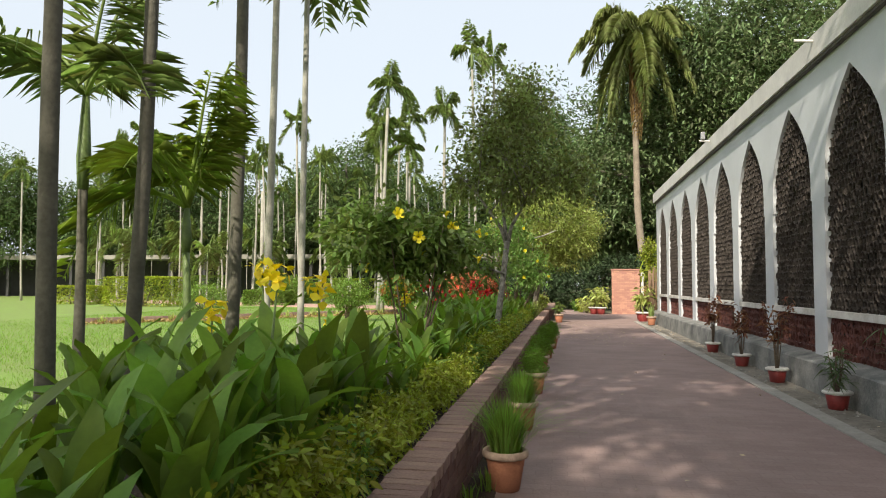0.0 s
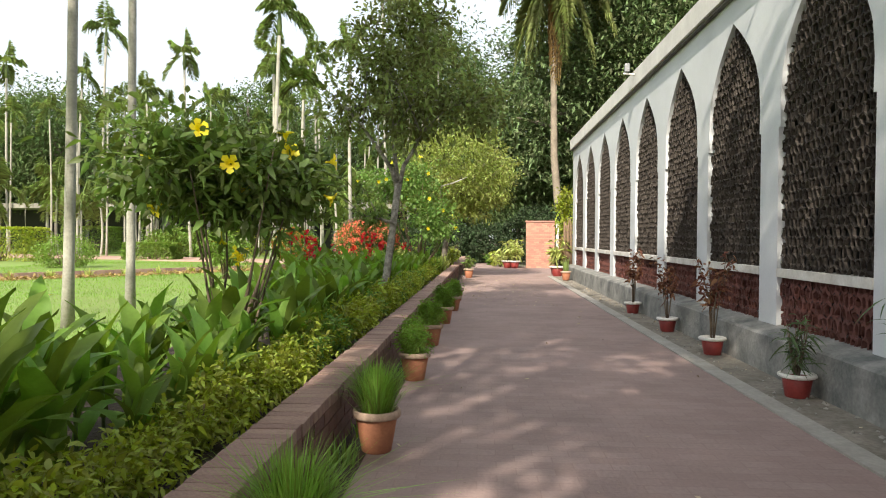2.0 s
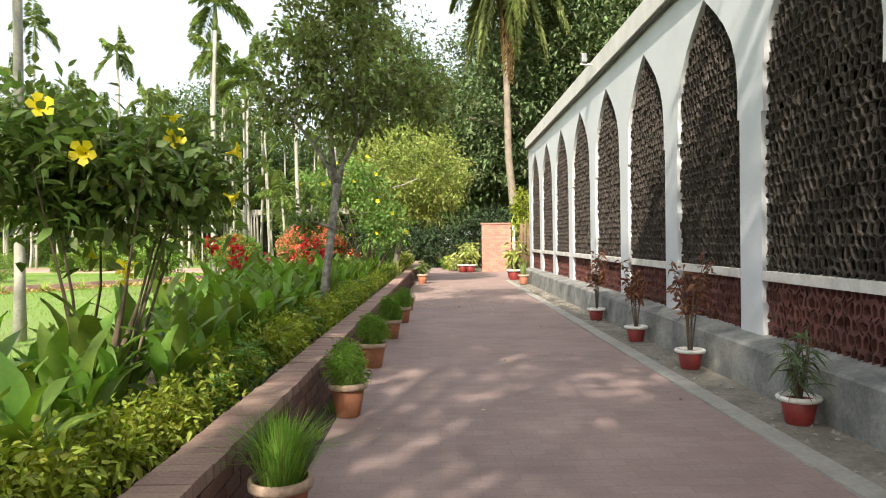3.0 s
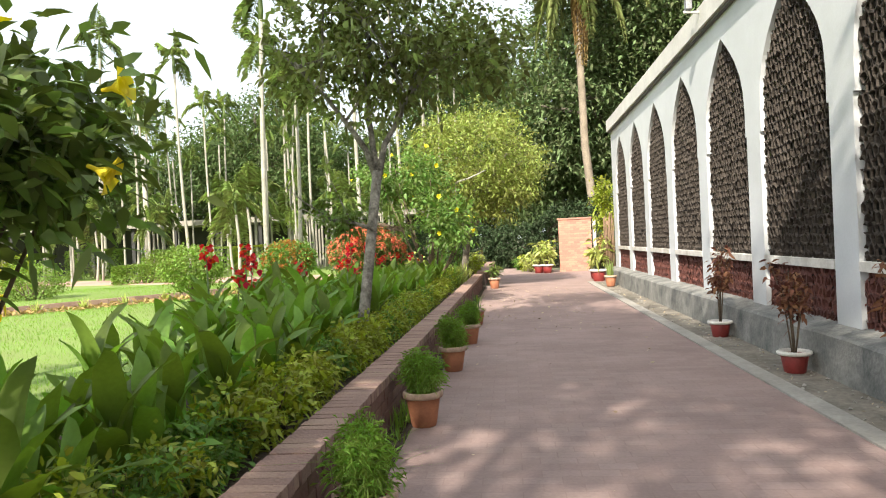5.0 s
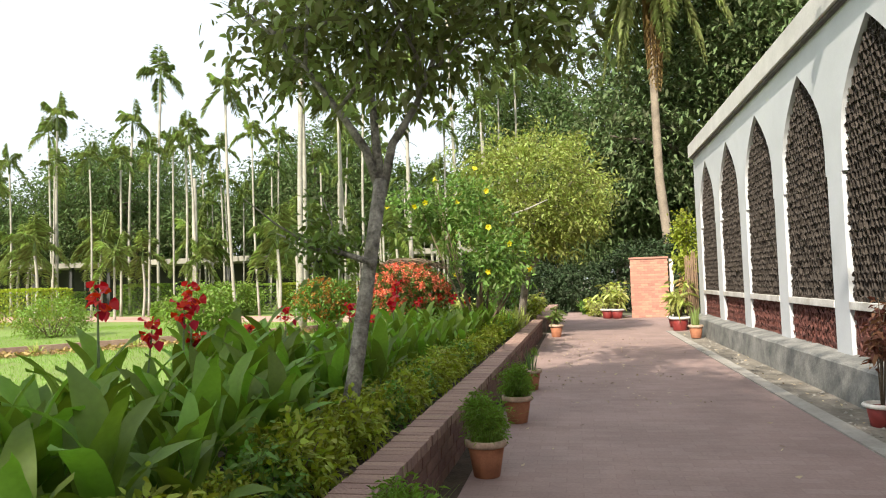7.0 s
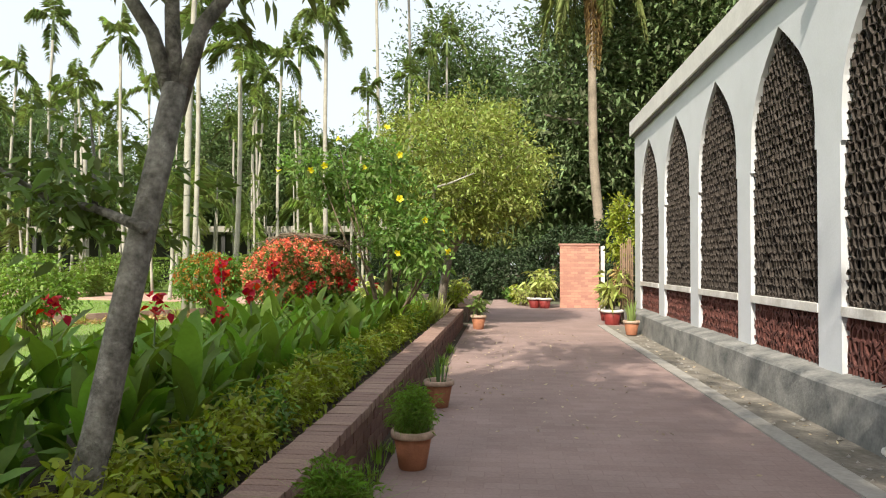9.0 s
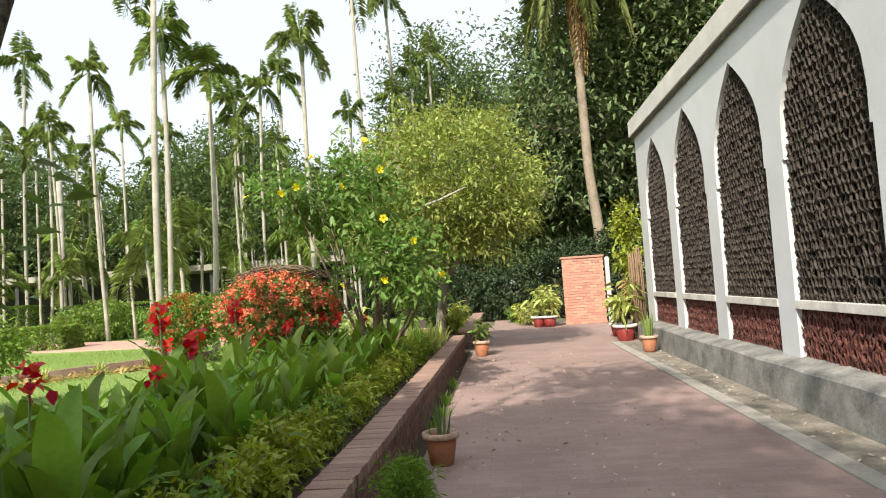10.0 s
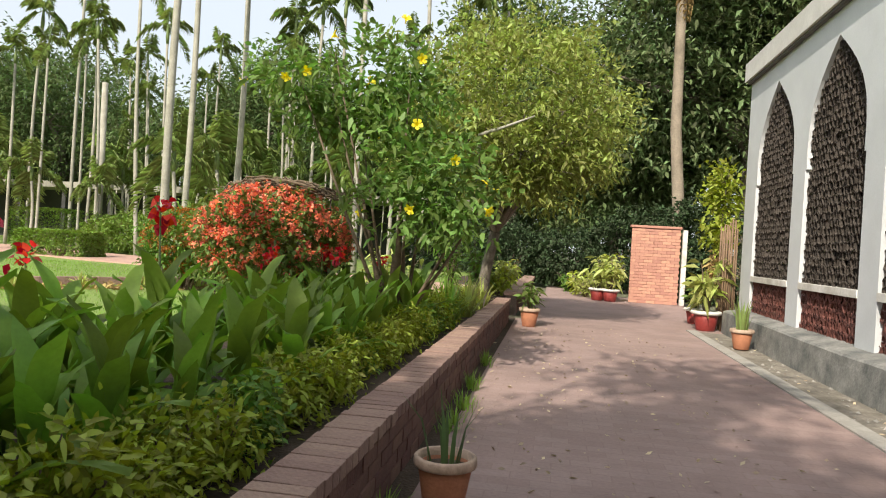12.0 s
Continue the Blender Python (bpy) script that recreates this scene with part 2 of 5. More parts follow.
def lathe(profile, sides=24):
    """A turned shape from (radius, z) pairs."""
    verts, faces = [], []
    for r, z in profile:
        for k in range(sides):
            a = 2 * math.pi * k / sides
            verts.append((r * math.cos(a), r * math.sin(a), z))
    for i in range(len(profile) - 1):
        for k in range(sides):
            a, b = i * sides + k, i * sides + (k + 1) % sides
            faces.append((a, b, b + sides, a + sides))
    return verts, faces, True


def unit(v):
    return v / np.maximum(np.linalg.norm(v, axis=1, keepdims=True), 1e-6)


def leaves(centres, ways, length, width, droop=0.25, spread=0.35, seed=0, fine=False):
    """Folded pointed leaves, one at each centre, pointing along ways."""
    r = np.random.default_rng(seed)
    n = len(centres)
    L = length * r.uniform(1 - spread, 1 + spread, (n, 1))
    W = width * r.uniform(1 - spread, 1 + spread, (n, 1))
    d = unit(np.asarray(ways, float) + r.normal(0, 0.25, (n, 3)))
    s = unit(np.cross(d, r.normal(0, 1, (n, 3))))
    flat = unit(np.cross(d, np.array([0, 0, 1.0]) + r.normal(0, 0.5, (n, 3))))
    s = unit(0.35 * s + flat)
    u = np.cross(s, d)
    base = np.asarray(centres, float)
    mid = base + d * L * 0.5
    tip = base + d * L - np.array([0, 0, 1.0]) * L * droop
    if fine:
        low = np.array([0, 0, 1.0]) * L * droop
        p1, p2 = base + d * L * 0.32 - low * 0.10, base + d * L * 0.70 - low * 0.49
        q = [p1 + s * W * 0.48 + u * W * 0.1, p2 + s * W * 0.31 + u * W * 0.08, tip, p2 - s * W * 0.31 + u * W * 0.08, p1 - s * W * 0.48 + u * W * 0.1]
        verts = np.stack([base, *q, p1, p2], 1).reshape(-1, 3)
        k = np.arange(n)[:, None] * 8
        order = ((0, 1, 6), (1, 2, 7), (1, 7, 6), (2, 3, 7), (3, 4, 7), (4, 5, 6), (4, 6, 7), (5, 0, 6))
        return verts, np.concatenate([k + np.array([o]) for o in order], 0)
    a, b = mid + s * W * 0.5 + u * W * 0.12, mid - s * W * 0.5 + u * W * 0.12
    verts = np.stack([base, a, tip, b], 1).reshape(-1, 3)
    k = np.arange(n)[:, None] * 4
    faces = np.concatenate([k + np.array([[0, 1, 2]]), k + np.array([[0, 2, 3]])], 0)
    return verts, faces


def fast_mesh(name, verts, faces, mat):
    """A mesh of triangles from arrays."""
    me = bpy.data.meshes.new(name)
    verts, faces = np.asarray(verts, np.float32), np.asarray(faces, np.int32)
    me.vertices.add(len(verts))
    me.vertices.foreach_set("co", verts.ravel())
    me.loops.add(faces.size)
    me.loops.foreach_set("vertex_index", faces.ravel())
    me.polygons.add(len(faces))
    me.polygons.foreach_set("loop_start", np.arange(len(faces), dtype=np.int32) * 3)
    me.polygons.foreach_set("loop_total", np.full(len(faces), 3, np.int32))
    me.materials.append(mat)
    me.update(calc_edges=True)
    me.validate()
    return me


def foliage(lobes, clumps, per, length, width, seed, shell=0.55, clump=0.28, droop=0.25, fine=False):
    """Leaves in clumps spread through lobes (centre, radii): denser towards the outside, with gaps."""
    r = np.random.default_rng(seed)
    sizes = np.array([l[1][0] * l[1][1] * l[1][2] for l in lobes]) ** 0.67
    which = r.choice(len(lobes), clumps, p=sizes / sizes.sum())
    c = np.array([l[0] for l in lobes], float)[which]
    rad = np.array([l[1] for l in lobes], float)[which]
    v = unit(r.normal(0, 1, (clumps, 3)))
    q = (shell + (1 - shell) * r.random((clumps, 1))) * (1 + 0.12 * r.normal(0, 1, (clumps, 1)))
    at = c + v * rad * q
    cc = np.repeat(at, per, 0) + r.normal(0, clump, (clumps * per, 3)) * np.array([1, 1, 0.8])
    way = np.repeat(v, per, 0) * 0.5 + r.normal(0, 0.7, (clumps * per, 3)) + np.array([0, 0, 0.1])
    return leaves(cc, way, length, width, droop, 0.35, seed + 1, fine)


def paddle(length, width, bend, steps=9):
    """A large canna leaf that rises from the origin along z and bends over towards x, with a folded midrib."""
    verts, faces = [], []
    for i in range(steps + 1):
        t = i / steps
        w = width * 0.5 * (math.sin(math.pi * min(1, t ** 0.85 * 0.94 + 0.04)) ** 0.72) * (1 - 0.12 * t)
        ang = bend * t * t
        x, z = length * t * math.sin(ang), length * t * math.cos(ang * 0.8)
        wave = 0.014 * math.sin(13 * t + length * 40) * min(1, 3 * t)
        if i == steps:
            w = 0.002
        verts += [(x - w * 0.30 - 0.0, -w, z + wave), (x, 0, z), (x - w * 0.30, w, z - wave)]
    for i in range(steps):
        a = i * 3
        faces += [(a, a + 1, a + 4, a + 3), (a + 1, a + 2, a + 5, a + 4)]
    return verts, faces, True

# ---- setting: ground, path, arcade ----
def slab(name, x0, x1, y0, y1, z0, z1, mat, label, category):
    return tagged(part(name, box(x0, x1, y0, y1, z0, z1), mat, None), label, category, kind="structure")


bm = bmesh.new()
bmesh.ops.create_grid(bm, x_segments=8, y_segments=8, size=600, matrix=Matrix.Translation((0, 0, -0.06)))
tagged(part("ground", bm, GROUND, None), "packed brown earth with dry grass to the horizon", "ground", kind="structure")
slab("pavement", -0.26, 3.02, -9, 27.4, -0.05, 0.0, PAVING, "worn reddish brick garden path", "path")
slab("pavement_far", 0.0, 4.2, 27.4, 36.5, -0.05, -0.002, PAVING, "sunlit reddish brick path before a wall", "path")
slab("pavement_lane", 0.2, 2.2, 36.5, 50, -0.05, -0.004, PAVING, "narrow reddish path under trees", "path")
slab("kerb", 3.02, 3.21, -9, 27.4, -0.05, 0.018, KERB, "pale flush cement kerb strip", "kerb")
slab("gutter", 3.21, 3.74, -9, 27.4, -0.05, -0.012, GUTTER, "grimy cement gutter strip with litter", "gutter")
slab("soil_strip", -0.55, -0.26, -9, 27.4, -0.05, 0.004, SOIL, "dark soil strip beside the path", "soil")
slab("planting_bed", -2.78, -0.66, -9, 27, -0.05, 0.30, SOIL, "dark raised soil of the flower bed", "soil")
slab("planting_bed_far", -2.75, -0.35, 28.4, 38, -0.05, 0.30, SOIL, "dark soil of the farther flower bed", "soil")
bm = bmesh.new()
bmesh.ops.create_grid(bm, x_segments=60, y_segments=60, size=1, matrix=Matrix.Translation((-32.75, 22, 0)) @ Matrix.Diagonal((30, 40, 1, 1)))
for v in bm.verts:
    v.co.z = 0.29 + 0.03 * noise.noise(v.co * 0.25) - (0.0 if v.co.x < -3 else 0.02)
tagged(part("lawn", bm, LAWN, None), "short sunlit green lawn turf", "lawn", kind="structure")

WALL_X, TIP_Z, SPRING_Z, BASE_Z, PITCH, TOP_Z = 3.98, 4.46, 2.79, 0.50, 2.47, 4.84
BAYS = [25.85 - PITCH * k for k in range(13)]


def half_width(z):
    """Half the arched opening at height z."""
    if z < SPRING_Z:
        return 0.985
    s = (z - SPRING_Z) / (TIP_Z - SPRING_Z)
    xs, ys = (0, 0.2, 0.4, 0.55, 0.7, 0.82, 0.92, 1.0), (0.935, 0.945, 0.90, 0.79, 0.595, 0.38, 0.175, 0.0)
    return float(np.interp(s, xs, ys))


def arcade():
    verts, faces = [], []

    def quad(*p):
        k = len(verts)
        verts.extend(p)
        faces.append((k, k + 1, k + 2, k + 3))
    levels = [(BASE_Z - 0.07, 0.985), (SPRING_Z, 0.985), (SPRING_Z, 0.935)]
    levels += [(z, half_width(z)) for z in np.linspace(SPRING_Z, TIP_Z, 22)[1:]]
    deep = WALL_X + 0.10
    for c in BAYS:
        a, b = c - PITCH / 2, c + PITCH / 2
        for (z0, h0), (z1, h1) in zip(levels, levels[1:]):
            if z1 > z0:
                quad((WALL_X, a, z0), (WALL_X, a, z1), (WALL_X, c - h1, z1), (WALL_X, c - h0, z0))
                quad((WALL_X, c + h0, z0), (WALL_X, c + h1, z1), (WALL_X, b, z1), (WALL_X, b, z0))
            quad((WALL_X, c - h0, z0), (WALL_X, c - h1, z1), (deep, c - h1, z1), (deep, c - h0, z0))
            quad((WALL_X, c + h1, z1), (WALL_X, c + h0, z0), (deep, c + h0, z0), (deep, c + h1, z1))
        quad((WALL_X, a, TIP_Z), (WALL_X, a, TOP_Z), (WALL_X, b, TOP_Z), (WALL_X, b, TIP_Z))
    a, b = BAYS[0] + PITCH / 2, 27.5
    quad((WALL_X, a, BASE_Z - 0.07), (WALL_X, a, TOP_Z), (WALL_X, b, TOP_Z), (WALL_X, b, BASE_Z - 0.07))
    quad((WALL_X, b, BASE_Z), (WALL_X, b, TOP_Z), (9, b, TOP_Z), (9, b, BASE_Z))
    quad((deep, BAYS[-1] - 2, BASE_Z), (deep, BAYS[-1] - 1.2, BASE_Z), (deep, BAYS[-1] - 1.2, TOP_Z), (deep, BAYS[-1] - 2, TOP_Z))
    wall = part("wall_arcade", (verts, faces), PAINT, None)
    return tagged(wall, "white painted arcade wall with pointed arched openings", "wall", kind="structure")


wall_arcade = arcade()
# unseen room, its shade put into the colour; near end wall added against sun
slab("wall_back", 8.0, 8.2, -6, 27.4, 0.0, 4.83, INNER, "near-black inner wall standing for the unlit room behind the screens", "wall")
slab("wall_near_end", 4.0, 8.2, -6.2, -6.0, 0.0, 4.83, INNER, "added near-black end wall keeping the room behind the screens dark", "wall")
slab("wall_far_end", 4.24, 8.0, 27.2, 27.4, 0.5, 4.83, INNER, "added near-black end wall keeping the room behind the screens dark", "wall")
slab("floor_inner", 4.24, 8.0, -6, 27.4, 0.3, 0.5, INNER, "near-black floor standing for the unlit room behind the screens", "floor")
roof = slab("roof", 3.86, 9.2, -7, 27.56, 4.83, 5.18, ROOFPAINT, "weathered pale concrete roof slab with deep edge", "roof")
part("drip_edge", box(3.90, 3.97, -7, 27.50, 4.785, 4.828), SHADOWGAP, roof, "dark drip line under the roof edge")


def plinth():
    prof = [(3.70, 0.0), (3.715, 0.40), (3.74, 0.425), (4.24, 0.52), (4.24, -0.05), (3.70, -0.05)]
    ys = np.linspace(-9, 27.56, 75)
    verts, faces = [], []
    for j, y in enumerate(ys):
        for i, (x, z) in enumerate(prof):
            w = 0.012 * noise.noise(Vector((x * 3, y * 1.3, z * 4))) if i < 4 else 0
            verts.append((x + w, y, z + (w if 0 < i < 4 else 0)))
    n = len(prof)
    for j in range(len(ys) - 1):
        for i in range(n):
            a, b = j * n + i, j * n + (i + 1) % n
            faces.append((a, b, b + n, a + n))
    faces += [tuple(range(n))[::-1], tuple(range((len(ys) - 1) * n, len(ys) * n))]
    return tagged(part("plinth", (verts, faces), PLINTH, None), "stained grey cement plinth below the arcade", "plinth", kind="structure")


plinth()


def lattice(c, z0, z1, cell, tall, web, front, depth, top=True):
    """A pierced screen of six-sided cells filling the opening centred on c between two heights."""
    verts, faces = [], []
    rows = int((z1 - z0) / (cell * tall * 0.75)) + 2
    sway = 0.0 if cell > 0.16 else 0.035
    for j in range(rows):
        z = z0 + cell * tall * 0.75 * j
        for i in range(-11, 12):
            y = c + cell * math.sqrt(3) / 2 * (i + 0.5 * (j % 2))
            if z > z1 - 0.02 or abs(y - c) > half_width(min(z + 0.05, TIP_Z)) + 0.04:
                continue
            k = len(verts)
            jog = random.uniform(-0.012, 0.012)
            for x, s in ((front + jog, 1.0), (front + jog, 1 - web), (front + jog + depth * 0.5, (1 - web) * 0.93), (front + depth, (1 - web) * 0.90)):
                for a in range(6):
                    t = math.pi / 6 + a * math.pi / 3
                    py, pz = y + 0.5 * cell * s * math.cos(t), z + 0.5 * cell * tall * s * math.sin(t)
                    wave = noise.noise_vector(Vector((c, py * 11, pz * 11))) * sway
                    verts.append((x + wave.x * 0.5, py + wave.y, pz + wave.z))
            for a in range(6):
                b = (a + 1) % 6
                for m in (0, 6, 12):
                    faces.append((k + m + a, k + m + b, k + m + 6 + b, k + m + 6 + a))
    return verts, faces


for k, c in enumerate(BAYS):
    near = k >= 8
    split = 3.20 if near else 1.09
    screen = thing("arch_screen", "pierced brick-red screen with dark lattice top" if near else "dark pierced lattice screen in a pointed arch above a brick-red lattice", "screen", kind="structure")
    part("lower_lattice", lattice(c, BASE_Z, split - 0.05, 0.17 if near else 0.115, 1.0 if near else 1.5, 0.34, WALL_X + 0.05, 0.05), JALI_RED, screen, "brick-red lattice")["kind"] = "stuff"
    part("upper_lattice", lattice(c, split + 0.05, TIP_Z, 0.115, 1.2, 0.14, WALL_X + 0.05, 0.035), JALI_DARK, screen, "dark brown lattice")["kind"] = "stuff"
    part("sill", box(WALL_X - 0.012, WALL_X + 0.20, c - 0.984, c + 0.984, split - 0.05, split + 0.05, 0.008), SILL, screen, "white painted sill bar")

# small lamps and brackets at the roof edge
for y in (16.6, 9.5):
    lamp = thing("roof_floodlight", "small grey floodlight on a white arm at the roof edge", "lamp", pose(3.86, y, 5.08), "roof floodlights")
    part("arm", tube([(0.1, 0, 0), (-0.25, 0, 0.03)], [0.022, 0.022], 8), WHITE_RIM, lamp, "white arm")
    if y > 10:
        part("head", box(-0.22, -0.12, -0.07, 0.07, 0.06, 0.24, 0.02), METAL, lamp, "grey lamp head")

# ---- brick planter wall along the path ----
def wall_line(y):
    return -0.505 + 0.006 * y


PLANTER_END = 26.6
planter = thing("planter_wall", "low old brick planter wall with brick-on-edge coping", "wall", kind="structure")


def planter_core(y0, y1, shift=0.0):
    v, f = [], []
    for y in (y0, y1):
        x = wall_line(y) + shift
        v += [(x - 0.012, y, -0.05), (x - 0.012, y, 0.372), (x - 0.238, y, 0.372), (x - 0.238, y, -0.05)]
    return v, [(0, 1, 2, 3), (7, 6, 5, 4), (0, 4, 5, 1), (1, 5, 6, 2), (2, 6, 7, 3)]


def side_bricks(y0, y1, shift=0.0):
    v, f = [], []
    for row in range(4):
        y = y0 - 0.12 * (row % 2)
        while y < y1:
            a, b = max(y, y0) + 0.006, min(y + 0.243, y1)
            if b - a > 0.03:
                x = wall_line(a) + shift + random.uniform(-0.003, 0.004)
                z0, z1 = 0.004 + 0.092 * row, 0.004 + 0.092 * row + 0.08
                k = len(v)
                v += [(x, a, z0), (x, b, z0), (x, b, z1), (x, a, z1), (x - 0.03, a, z0), (x - 0.03, b, z0), (x - 0.03, b, z1), (x - 0.03, a, z1)]
                f += [(k, k + 1, k + 2, k + 3), (k, k + 4, k + 5, k + 1), (k + 3, k + 2, k + 6, k + 7), (k, k + 3, k + 7, k + 4), (k + 1, k + 5, k + 6, k + 2)]
            y += 0.25
    return v, f


part("core", planter_core(-4, PLANTER_END), MORTAR, planter)
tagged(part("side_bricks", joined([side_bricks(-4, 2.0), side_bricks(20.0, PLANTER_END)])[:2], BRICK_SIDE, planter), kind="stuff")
far_planter = thing("planter_wall_far", "farther low brick planter wall", "wall", kind="structure")
part("core", planter_core(28.4, 38, 0.03), MORTAR, far_planter)
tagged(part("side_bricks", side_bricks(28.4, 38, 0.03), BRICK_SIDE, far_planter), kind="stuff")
part("coping", box(-0.60, -0.20, 28.4, 38, 0.372, 0.45, 0.01), BRICK, far_planter)

# ---- brick wall at the end of the path ----
end_wall = thing("end_wall", "salmon brick wall panel about two metres high", "wall", kind="structure")
part("core", box(2.67, 4.02, 34.38, 34.58, 0, 2.22), TERRACE_BRICK, end_wall)
part("coping", box(2.62, 4.06, 34.32, 34.64, 2.22, 2.29, 0.012), TERRACE_BRICK, end_wall)
post = tagged(part("gate_post", box(4.09, 4.22, 34.3, 34.45, 0, 2.2, 0.01), SILL, None), "white painted gate post beside the brick wall", "post")
fence = thing("cane_fence", "brown upright cane fence at the building corner", "fence", pose(0, 0, 0))
for i in range(14):
    x = 3.72 + 0.05 * (i % 7) + random.uniform(-0.01, 0.01)
    y = 27.75 + 0.05 * i
    part("cane", tube([(x, y, 0), (x + random.uniform(-0.02, 0.02), y, 2.1 + random.uniform(-0.15, 0.15))], [0.02, 0.016], 6), BAMBOO, fence)
for z in (0.5, 1.4):
    part("rail", tube([(3.72, 27.74, z), (4.05, 28.42, z)], [0.016, 0.016], 6), BAMBOO, fence)

# ---- pots ----
def pot_meshes(kind):
    if kind == "terracotta":
        body = lathe([(0.0, 0.0), (0.10, 0.0), (0.105, 0.01), (0.145, 0.24), (0.135, 0.25), (0.13, 0.22), (0.0, 0.22)])
        rim = lathe([(0.138, 0.235), (0.165, 0.24), (0.170, 0.255), (0.168, 0.285), (0.158, 0.293), (0.142, 0.29), (0.136, 0.24)])
        return body, rim, TERRACOTTA, POT_RIM, 0.23, 0.135
    body = lathe([(0.0, 0.0), (0.115, 0.0), (0.12, 0.01), (0.155, 0.21), (0.145, 0.22), (0.14, 0.19), (0.0, 0.19)])
    v, f, _ = lathe([(0.150, 0.205), (0.185, 0.215), (0.195, 0.235), (0.185, 0.255), (0.165, 0.26), (0.148, 0.215)], 36)
    v = [(x * (1 + 0.025 * math.cos(18 * math.atan2(y, x))), y * (1 + 0.025 * math.cos(18 * math.atan2(y, x))), z) for x, y, z in v]
    return body, (v, f, True), MAROON, WHITE_RIM, 0.20, 0.145


def soil_disc(r, z):
    v, f, _ = lathe([(0.001, z + 0.015), (r * 0.6, z + 0.01), (r, z)], 16)
    return v, f, True


def grass_tuft(n, height, spread, seed, width=0.006):
    """Thin arching blades from one root."""
    r = np.random.default_rng(seed)
    verts, faces = [], []
    for i in range(n):
        a, lean = r.uniform(0, 6.283), abs(r.normal(0, 0.45)) * spread
        h = height * r.uniform(0.55, 1.1)
        root = np.array([math.cos(a), math.sin(a), 0]) * r.uniform(0, 0.10)
        out = np.array([math.cos(a), math.sin(a), 0])
        side = np.array([-math.sin(a), math.cos(a), 0]) * width * r.uniform(0.7, 1.5)
        p = [root, root + out * lean * h * 0.35 + np.array([0, 0, h * 0.55]), root + out * lean * h * 1.05 + np.array([0, 0, h * (1 - 0.25 * lean)])]
        k = len(verts)
        verts += [p[0] - side, p[0] + side, p[1] - side * 0.8, p[1] + side * 0.8, p[2]]
        faces += [(k, k + 1, k + 3), (k, k + 3, k + 2), (k + 2, k + 3, k + 4)]
    return np.array(verts), np.array(faces)


def potted(name, kind, label, at, group, foliage_parts, size=1.0):
    body, rim, m1, m2, soil_z, soil_r = pot_meshes(kind)
    t = thing(name, label, "potted plant", at @ Matrix.Diagonal((size, size, size, 1)), group)
    pot = part("pot", body, m1, t, "terracotta pot" if kind == "terracotta" else "maroon painted pot")
    part("rim", rim, m2, pot, "pale rim" if kind == "terracotta" else "white scalloped rim")
    part("soil", soil_disc(soil_r, soil_z), SOIL, t)
    for pname, me, lab in foliage_parts:
        ob = part(pname, me, None, t, lab, pose(0, 0, soil_z))
        if pname != "stem":
            ob["kind"] = "stuff"
    return t


def fm(name, data, mat):
    return fast_mesh(name, data[0], data[1], mat)


tufts = [fm("grass", grass_tuft(760, h, 1.05, 10 + i, 0.0038), GRASS_POT) for i, h in enumerate((0.47, 0.42, 0.45))]
feathery = []
for i in range(2):
    r = np.random.default_rng(80 + i)
    tips = foliage([((0, 0, 0.19), (0.17, 0.17, 0.17)), ((0.04, 0, 0.28), (0.10, 0.10, 0.14))], 260, 12, 0.055, 0.006, 82 + i, 0.2, 0.028, 0.35)
    tips[0][:, 2] = np.maximum(tips[0][:, 2], 0.01)
    blades = grass_tuft(160, 0.40, 0.9, 84 + i, 0.003)
    feathery.append(fast_mesh("foliage", np.concatenate([tips[0], blades[0]]), np.concatenate([tips[1], blades[1] + len(tips[0])]), GRASS_POT))
LEFT_POTS = [(-0.17, 3.85), (-0.17, 5.95), (-0.14, 8.3), (-0.14, 10.55), (-0.09, 12.9), (-0.02, 14.95)]
for i, (x, y) in enumerate(LEFT_POTS):
    plant = ("grass", tufts[i], "fine green grass") if i in (0, 1) else ("foliage", feathery[i % 2], "feathery fine green foliage")
    potted("grass_pot", "terracotta", "terracotta pot with fresh green " + ("grass" if i < 2 else "feathery plant") + " beside the planter", pose(x - 0.03, y + 0.1, 0, 0, 0, 57 * i), "pots along the planter", [plant])


def stems_and_leaves(seed, stems, height, leaf, width, mat_leaf, n, spread=0.16, low=0.35):
    r = np.random.default_rng(seed)
    tubes, cs, ws = [], [], []
    for s in range(stems):
        a = r.uniform(0, 6.283)
        tip = np.array([math.cos(a) * spread * r.uniform(0.3, 1), math.sin(a) * spread * r.uniform(0.3, 1), height * r.uniform(0.6, 1.0)])
        mid = tip * np.array([0.4, 0.4, 0.55]) + r.normal(0, 0.02, 3)
        tubes.append(tube([(0.02 * math.cos(a), 0.02 * math.sin(a), 0), mid, tip], [0.010, 0.008, 0.004], 5))
        for j in range(n):
            t = r.uniform(low, 1.02)
            cs.append(tip * t + r.normal(0, 0.035, 3))
            b = r.uniform(0, 6.283)
            ws.append((math.cos(b), math.sin(b), r.normal(0.1, 0.5)))
    lv = leaves(np.array(cs), np.array(ws), leaf, width, 0.4, 0.35, seed, True)
    return [mesh_of("stem", *q[:2], TWIG, True) for q in tubes], fm("foliage", lv, mat_leaf)


